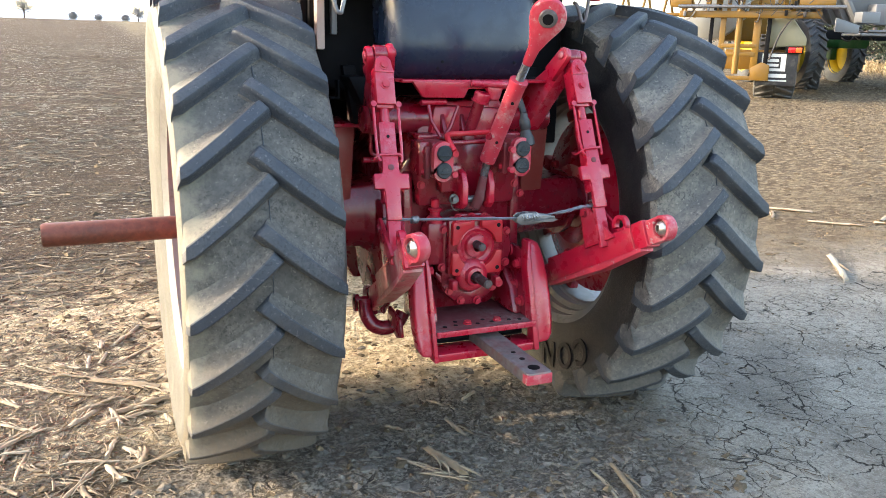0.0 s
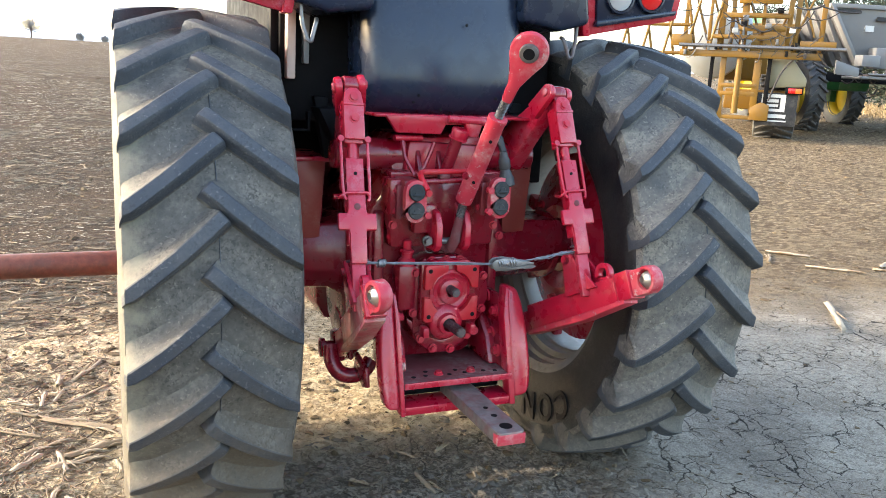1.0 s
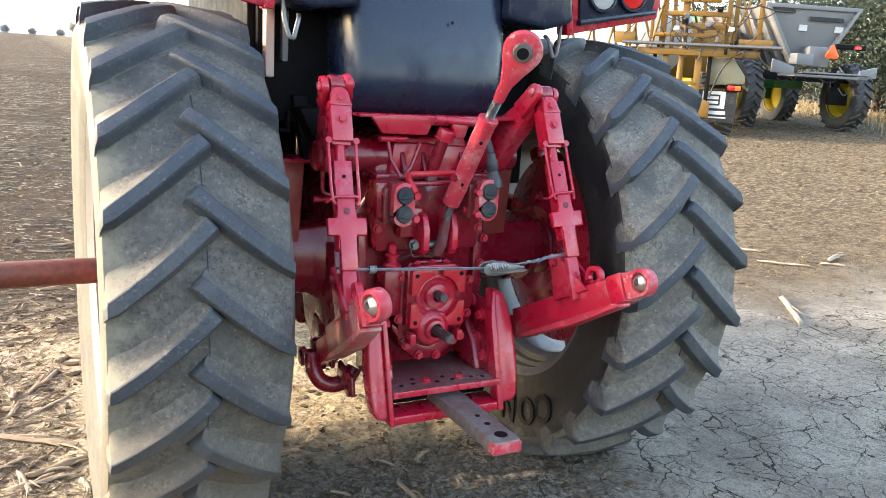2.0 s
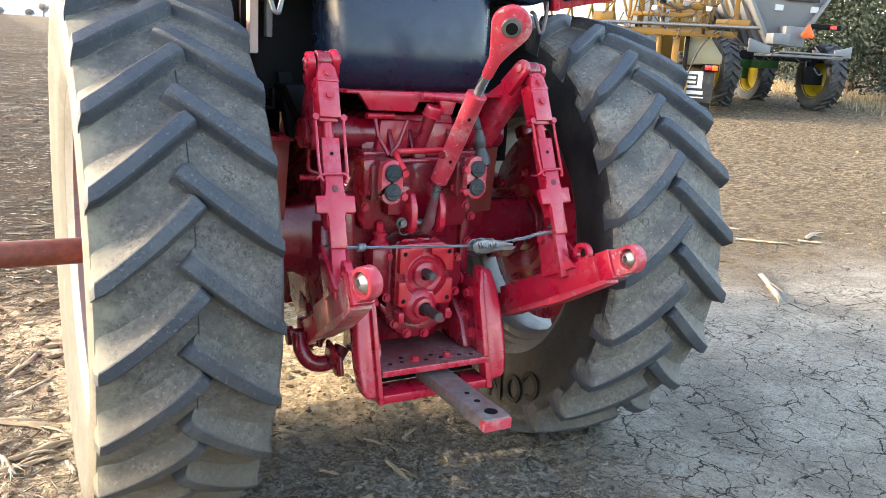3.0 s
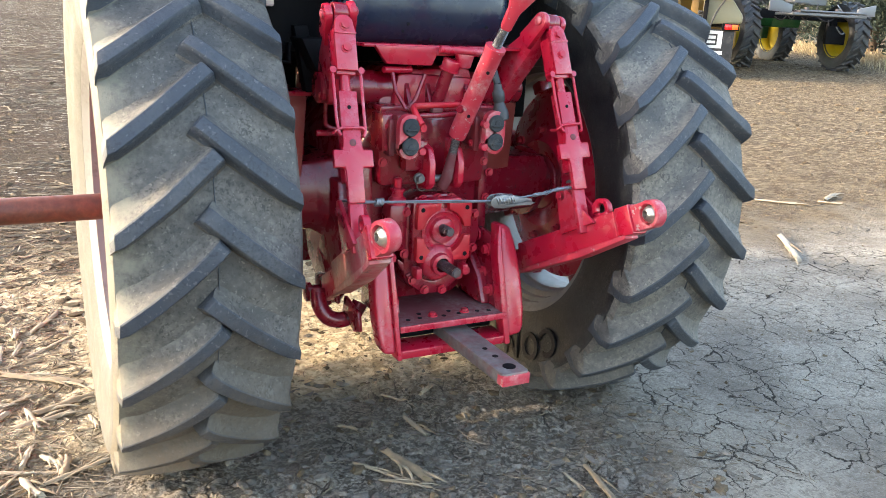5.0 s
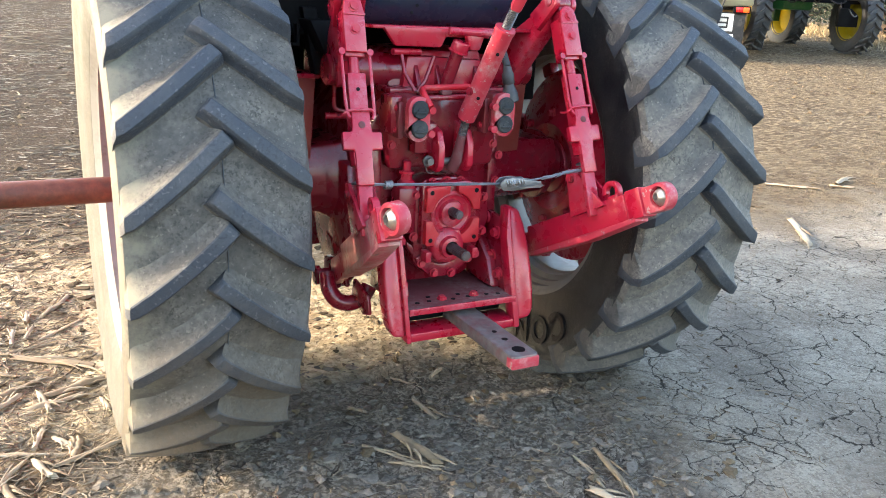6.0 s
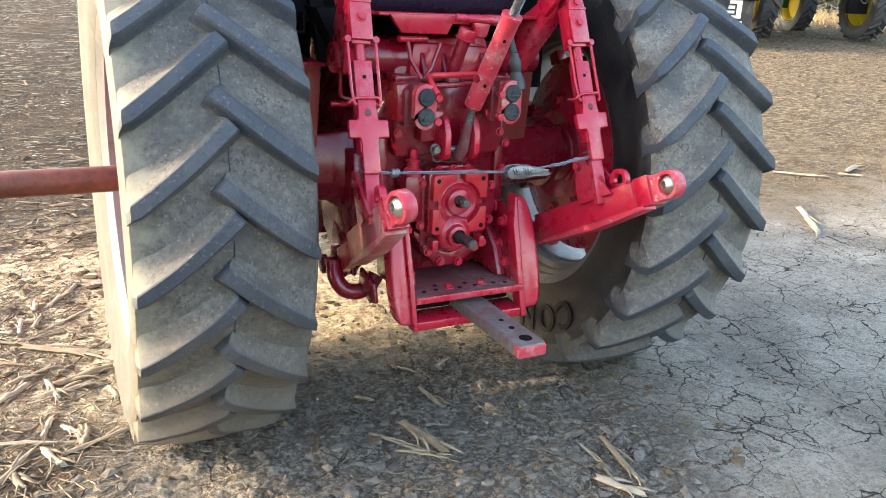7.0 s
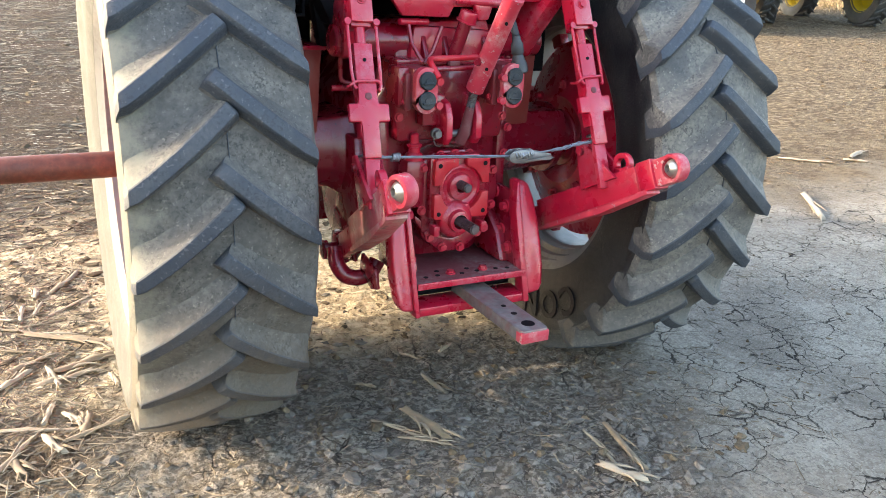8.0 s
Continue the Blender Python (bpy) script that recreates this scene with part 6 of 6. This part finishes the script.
def far_wheel(parent, x, y, z, out, phase):
    r, w = 0.98, 0.23
    tyre = part("tyre", lathe([(0.56, -w * 0.8), (0.62, -w), (0.80, -w * 1.08), (0.90, -w), (0.92, 0), (0.90, w), (0.80, w * 1.08), (0.62, w), (0.56, w * 0.8)], (x, y, z), (x + 1, y, z), 56, True), FARTYRE, parent, "black drive tyre with bar lugs", smooth=50)
    for k in range(23):
        for side in (-1, 1):
            a = 2 * math.pi * (k + 0.5 * (side > 0)) / 23 + phase
            m = Matrix.Translation((x + side * 0.115, y, z)) @ Matrix.Rotation(a, 4, "X") @ Matrix.Translation((0, -0.945, 0)) @ Matrix.Rotation(radians(side * 40), 4, "Y")
            bm = bmesh.new()
            bmesh.ops.create_cube(bm, size=1.0, matrix=m @ Matrix.Diagonal((0.30, 0.075, 0.06, 1)))
            part("tread_bar", bm, FARTYRE, tyre, bevel=0.012, seg=1)
    rim = part("rim", lathe([(0.58, -w * 0.85), (0.60, -w * 0.95), (0.545, -w * 0.7), (0.52, 0.0), (0.545, w * 0.7), (0.60, w * 0.95), (0.58, w * 0.85), (0.52, w * 0.6), (0.49, 0.0), (0.52, -w * 0.6)], (x, y, z), (x + 1, y, z), 48, True), RIMYELLOW, parent, "yellow steel rim")
    part("disc", lathe([(0.05, 0.05 * out), (0.2, 0.04 * out), (0.35, 0.08 * out), (0.50, 0.05 * out), (0.50, 0.065 * out), (0.35, 0.10 * out), (0.2, 0.07 * out), (0.05, 0.08 * out)], (x, y, z), (x + 1, y, z), 40), RIMYELLOW, rim)


def spreader_truck():
    gz = ground_z(18.8, 13.6)
    tr = thing("spreader_truck", "grey steel hopper spreader on a green high-wheeled chassis", "spreader", pose(18.77, 13.62, gz + 0.03, 0, 0, -20))
    for x, y, o in ((-1.75, 0, -1), (1.52, 0, 1), (-1.75, 3.5, -1), (1.42, 3.6, 1)):
        far_wheel(tr, x, y, 0.97, o, 0.2 * x + y)
        pod(tr, "wheel_leg", (x - o * 0.42, y, 1.25), (0.2, 0.3, 0.9), GREEN if y else DARK)
    part("chassis", prism([(-0.45, 1.15), (0.45, 1.15), (0.45, 1.55), (-0.45, 1.55)], "y", 0.5, 6.0), GREEN, tr, "green steel chassis", bevel=0.04)
    pod(tr, "axle_beam", (0, 0, 1.5), (3.0, 0.3, 0.25), DARK)
    pod(tr, "axle_beam", (0, 3.5, 1.5), (3.0, 0.4, 0.35), GREEN)
    part("hanging_guard", prism([(0.65, 0.75), (1.25, 0.75), (1.25, 1.05), (1.0, 1.25), (0.65, 1.25)], "y", -0.55, -0.45), DARK, tr, bevel=0.02)
    # hopper: sloping sides, flat ends, ribs
    hp = bmesh.new()
    lo = [(-0.42, -0.1, 1.85), (0.42, -0.1, 1.85), (0.42, 4.0, 1.85), (-0.42, 4.0, 1.85)]
    hi = [(-1.42, -0.25, 3.45), (1.42, -0.25, 3.45), (1.42, 4.3, 3.45), (-1.42, 4.3, 3.45)]
    a, b = [hp.verts.new(p) for p in lo], [hp.verts.new(p) for p in hi]
    hp.faces.new(a)
    hp.faces.new(b)
    for i in range(4):
        hp.faces.new((a[i], a[(i + 1) % 4], b[(i + 1) % 4], b[i]))
    hopper = part("hopper", hp, HOPPER, tr, "dull grey stainless hopper with ribs", bevel=0.02)
    for k in range(7):
        y = 0.1 + 0.62 * k
        for s in (-1, 1):
            part("rib", prism([(s * 0.45, 1.85), (s * 1.44, 3.42), (s * 1.50, 3.42), (s * 0.62, 1.80)], "y", y - 0.03, y + 0.03), HOPPER, hopper, bevel=0.008)
    pod(hopper, "top_rail", (0, -0.27, 3.40), (2.9, 0.10, 0.12), HOPPER)
    part("rear_frame", prism([(-1.46, 3.45), (-1.36, 3.45), (-0.34, 1.80), (-0.46, 1.80)], "y", -0.34, -0.12), HOPPER, hopper, bevel=0.01)
    part("rear_frame", prism([(1.46, 3.45), (1.36, 3.45), (0.34, 1.80), (0.46, 1.80)], "y", -0.34, -0.12), HOPPER, hopper, bevel=0.01)
    for x0, x1, z, h in ((-1.22, -0.55, 3.27, 0.09), (-0.10, 0.95, 3.10, 0.11)):
        part("lettering_bar", prism([(x0, z - h / 2), (x1, z - h / 2), (x1 - 0.03, z + h / 2), (x0 + 0.03, z + h / 2)], "y", -0.305, -0.25), FLAP, hopper)
    for x in (-0.35, 0.75):
        part("sticker", prism([(x, 2.76), (x + 0.24, 2.76), (x + 0.24, 2.92), (x, 2.92)], "y", -0.245, -0.19), WHITE, hopper)
    # gate box, spinner deck, guards
    pod(tr, "gate_box", (0.15, -0.42, 2.05), (0.62, 0.4, 0.55), HOPPER, bev=0.02)
    pod(tr, "gear_case", (-0.45, -0.75, 1.95), (0.5, 0.4, 0.3), HOPPER)
    deck = pod(tr, "spinner_deck", (0.0, -1.15, 1.50), (2.1, 1.0, 0.07), HOPPER, "dull steel spinner deck", 0.015)
    part("deck_wing", prism([(-1.1, 1.5), (-1.75, 1.55), (-1.75, 1.9), (-1.1, 1.72)], "y", -1.6, -1.55), HOPPER, deck, bevel=0.01)
    part("deck_wing", prism([(0.75, 1.5), (1.25, 1.52), (1.25, 1.82), (0.75, 1.70)], "y", -1.68, -1.62), HOPPER, deck, bevel=0.01)
    for x in (-0.45, 0.45):
        part("spinner", lathe([(0.05, 0), (0.36, 0.01), (0.36, 0.03), (0.06, 0.06), (0.06, 0.14)], (x, -1.2, 1.55), (x, -1.2, 2.5), 28), SHAFT, tr)
    part("deck_rail", cyl((-0.9, -1.68, 1.58), (1.0, -1.68, 1.58), 0.03, n=10), STEEL, deck)
    sign = part("slow_sign", prism([(0.24, 2.02), (0.54, 2.02), (0.60, 2.08), (0.42, 2.38), (0.36, 2.38), (0.18, 2.08)], "y", -0.86, -0.83), ORANGE, tr, "orange triangle warning sign", bevel=0.006)
    lb = pod(tr, "lamp_bar", (1.05, -0.62, 2.36), (0.9, 0.08, 0.14), DARK, bev=0.01)
    part("lens", box((1.25, -0.67, 2.36), (0.20, 0.02, 0.09)), TAIL, lb)
    rng = random.Random(77)
    for k in range(12):
        p = Vector((rng.uniform(-0.8, 0.9), rng.uniform(-1.5, -0.3), rng.uniform(1.1, 1.6)))
        q = p + Vector((rng.uniform(-0.5, 0.5), 0.1, rng.uniform(-0.2, 0.3)))
        mid = (p + q) / 2 - Vector((0, 0.1, 0.2))
        part("hose", pipe([p.lerp(mid, t).lerp(mid.lerp(q, t), t) for t in (i / 7 for i in range(8))], 0.018, 6), rng.choice((HOSE, STEEL)), tr)
    pod(tr, "cab", (0, 6.2, 2.6), (1.7, 1.6, 1.9), GREEN, bev=0.08)


spreader_truck()


# ---- trees and dry growth ----
def leaf_material(name, a, b):
    n = Nodes(name)
    info = n.t.nodes.new("ShaderNodeNewGeometry")
    c = n.mix(info.outputs["Random Per Island"], a, b)
    return n.out(c, 0.7, 0.0, 0.25)


NEEDLE = leaf_material("juniper_needles", (0.016, 0.028, 0.020), (0.070, 0.085, 0.060))
BARK = metal("tree_bark", (0.11, 0.08, 0.06), 0.8, (0.07, 0.05, 0.04), 0.5)
DRYGRASS = leaf_material("dry_grass", (0.20, 0.145, 0.08), (0.42, 0.33, 0.20))
# twigs lightened, so that far haze is part of their colour
BAREWOOD = leaf_material("hazed_bare_twigs", (0.20, 0.18, 0.17), (0.30, 0.28, 0.26))


def juniper(x, y, height, spread, seed):
    rng = random.Random(seed)
    gz = ground_z(x, y)
    tree = thing("juniper_tree", "dense dark grey-green juniper at the field edge", "tree", pose(x, y, gz), "junipers at the field edge")
    part("trunk", pipe([(0, 0, -0.1), (0.05, 0.02, height * 0.3), (0.0, 0.05, height * 0.65), (0.02, 0, height * 0.95)], 0.1, 9, [0.19, 0.14, 0.08, 0.02]), BARK, tree)
    verts, faces = [], []
    limbs = 46
    for k in range(limbs):
        f = (k + rng.random()) / limbs
        z0 = height * (0.04 + 0.9 * f)
        az = k * 2.4 + rng.uniform(-0.4, 0.4)
        L = spread * (1.05 - 0.8 * f ** 1.3) * rng.uniform(0.7, 1.15)
        tip = Vector((math.cos(az) * L, math.sin(az) * L, z0 + L * rng.uniform(0.15, 0.45)))
        root = Vector((0, 0, z0 * 0.92))
        mid = root.lerp(tip, 0.55) - Vector((0, 0, 0.05 * L))
        if k % 2 == 0:
            part("limb", pipe([root, mid, tip], 0.03, 5, [0.05, 0.03, 0.008]), BARK, tree)
        for _ in range(int(165 * (0.5 + L / spread))):
            t = 0.25 + 0.8 * rng.random() ** 0.7
            c = root.lerp(mid, t * 2) if t < 0.5 else mid.lerp(tip, t * 2 - 1)
            c = c + Vector((rng.gauss(0, 1), rng.gauss(0, 1), rng.gauss(0, 0.8))) * (0.15 + 0.10 * L)
            d = Vector((rng.gauss(0, 1) + math.cos(az), rng.gauss(0, 1) + math.sin(az), rng.uniform(0.2, 1.6))).normalized()
            s = d.orthogonal().normalized()
            s = Matrix.Rotation(rng.uniform(0, 6.28), 3, d) @ s
            ln, w = rng.uniform(0.12, 0.24), rng.uniform(0.022, 0.05)
            u = d.cross(s)
            base = len(verts)
            verts.extend((c, c + d * ln * 0.55 + s * w, c + d * ln, c + d * ln * 0.55 - s * w, c + d * ln * 0.5 + u * w, c + d * ln * 0.5 - u * w))
            faces.extend(((base, base + 1, base + 2, base + 3), (base, base + 4, base + 2, base + 5)))
    me = bpy.data.meshes.new("crown")
    me.from_pydata(verts, [], faces)
    me.materials.append(NEEDLE)
    crown = new("crown", me)
    crown.parent = tree


for k, (x, y, h, w) in enumerate(((27.2, 14.9, 5.2, 2.7), (25.6, 12.2, 4.6, 2.3), (29.4, 18.6, 5.0, 2.8), (32.0, 22.6, 5.4, 3.0), (30.0, 13.0, 5.6, 2.9), (34.0, 27.0, 5.4, 3.0), (36.0, 32.0, 5.6, 3.0), (38.5, 37.5, 5.6, 3.1))):
    juniper(x, y, h, w, 40 + k)


def bare_tree(x, y, height, seed):
    rng = random.Random(seed)
    tree = thing("bare_tree", "small dark leafless tree on the horizon", "tree", pose(x, y, ground_z(x, y) - 0.2), "trees on the horizon")
    part("trunk", pipe([(0, 0, 0), (0.05, 0, height * 0.3), (0, 0.05, height * 0.5)], 0.1, 7, [0.16, 0.12, 0.08]), BARK, tree)
    verts, faces = [], []
    for k in range(16):
        az, el = k * 2.4, rng.uniform(0.2, 1.3)
        d = Vector((math.cos(az) * math.cos(el), math.sin(az) * math.cos(el), math.sin(el)))
        root = Vector((0, 0, height * rng.uniform(0.25, 0.5)))
        L = height * rng.uniform(0.35, 0.55)
        part("limb", pipe([root, root + d * L * 0.5, root + d * L + Vector((0, 0, 0.1))], 0.04, 5, [0.06, 0.04, 0.012]), BARK, tree)
        for _ in range(110):
            c = root + d * L * rng.uniform(0.35, 1.1) + Vector((rng.gauss(0, 1), rng.gauss(0, 1), rng.gauss(0, 1))) * 0.22
            v = Vector((rng.gauss(0, 1), rng.gauss(0, 1), rng.uniform(0, 1.5))).normalized()
            s = v.orthogonal().normalized() * 0.03
            base = len(verts)
            verts.extend((c - s, c + s, c + v * 0.35))
            faces.append((base, base + 1, base + 2))
    me = bpy.data.meshes.new("crown")
    me.from_pydata(verts, [], faces)
    me.materials.append(BAREWOOD)
    crown = new("crown", me)
    crown.parent = tree


for k, (x, y, h) in enumerate(((-10.8, 161.0, 3.9), (8.0, 162.5, 2.9), (-3.0, 163, 1.3), (1.2, 163, 1.0), (-22.0, 160, 2.4), (5.8, 163, 1.2))):
    bare_tree(x, y, h, 60 + k)


def dry_growth():
    rng = random.Random(3)
    verts, faces = [], []

    def blade(x, y, ln, w):
        z = ground_z(x, y)
        a, lean = rng.uniform(0, 6.28), rng.uniform(0.1, 0.9)
        d = Vector((math.cos(a) * lean, math.sin(a) * lean, 1)).normalized()
        s = Vector((-math.sin(a), math.cos(a), 0)) * w
        base = len(verts)
        c = Vector((x, y, z - 0.01))
        tip = c + d * ln + Vector((math.cos(a), math.sin(a), -0.4)) * ln * 0.35 * rng.random()
        verts.extend((c - s, c + s, c + d * ln * 0.6 + s * 0.7, c + d * ln * 0.6 - s * 0.7, tip))
        faces.extend(((base, base + 1, base + 2, base + 3), (base + 3, base + 2, base + 4)))
    for _ in range(5200):
        t = rng.random()
        x, y = 22.5 + 9.5 * t + rng.gauss(0, 0.9), 10.8 + 15.5 * t + rng.gauss(0, 0.9)
        blade(x, y, rng.uniform(0.06, 0.42), rng.uniform(0.006, 0.016))
    me = bpy.data.meshes.new("dry_grass")
    me.from_pydata(verts, [], faces)
    me.materials.append(DRYGRASS)
    tagged(new("dry_grass", me), "tall straw-coloured dry grass under the junipers", "grass", kind="stuff")


dry_growth()


def far_ridge():
    """Pale hills on the skyline, the haze of distance put into their colour."""
    n = Nodes("hazy_hills")
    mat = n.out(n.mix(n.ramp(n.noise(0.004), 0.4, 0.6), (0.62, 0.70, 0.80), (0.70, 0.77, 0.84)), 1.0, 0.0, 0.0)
    bm = bmesh.new()
    rows = []
    for k in range(121):
        az = radians(-10 + 160 * k / 120)
        h = 62 + 26 * noise.noise(Vector((k * 0.12, 2, 0))) + 8 * noise.noise(Vector((k * 0.6, 7, 0)))
        d = Vector((math.cos(az), math.sin(az), 0))
        rows.append([bm.verts.new(d * 2300 + Vector((0, 0, -5))), bm.verts.new(d * 2420 + Vector((0, 0, h))), bm.verts.new(d * 2700 + Vector((0, 0, -5)))])
    for a, b in zip(rows, rows[1:]):
        for i in range(2):
            bm.faces.new((a[i], a[i + 1], b[i + 1], b[i]))
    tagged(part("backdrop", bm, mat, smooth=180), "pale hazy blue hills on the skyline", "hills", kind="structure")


far_ridge()
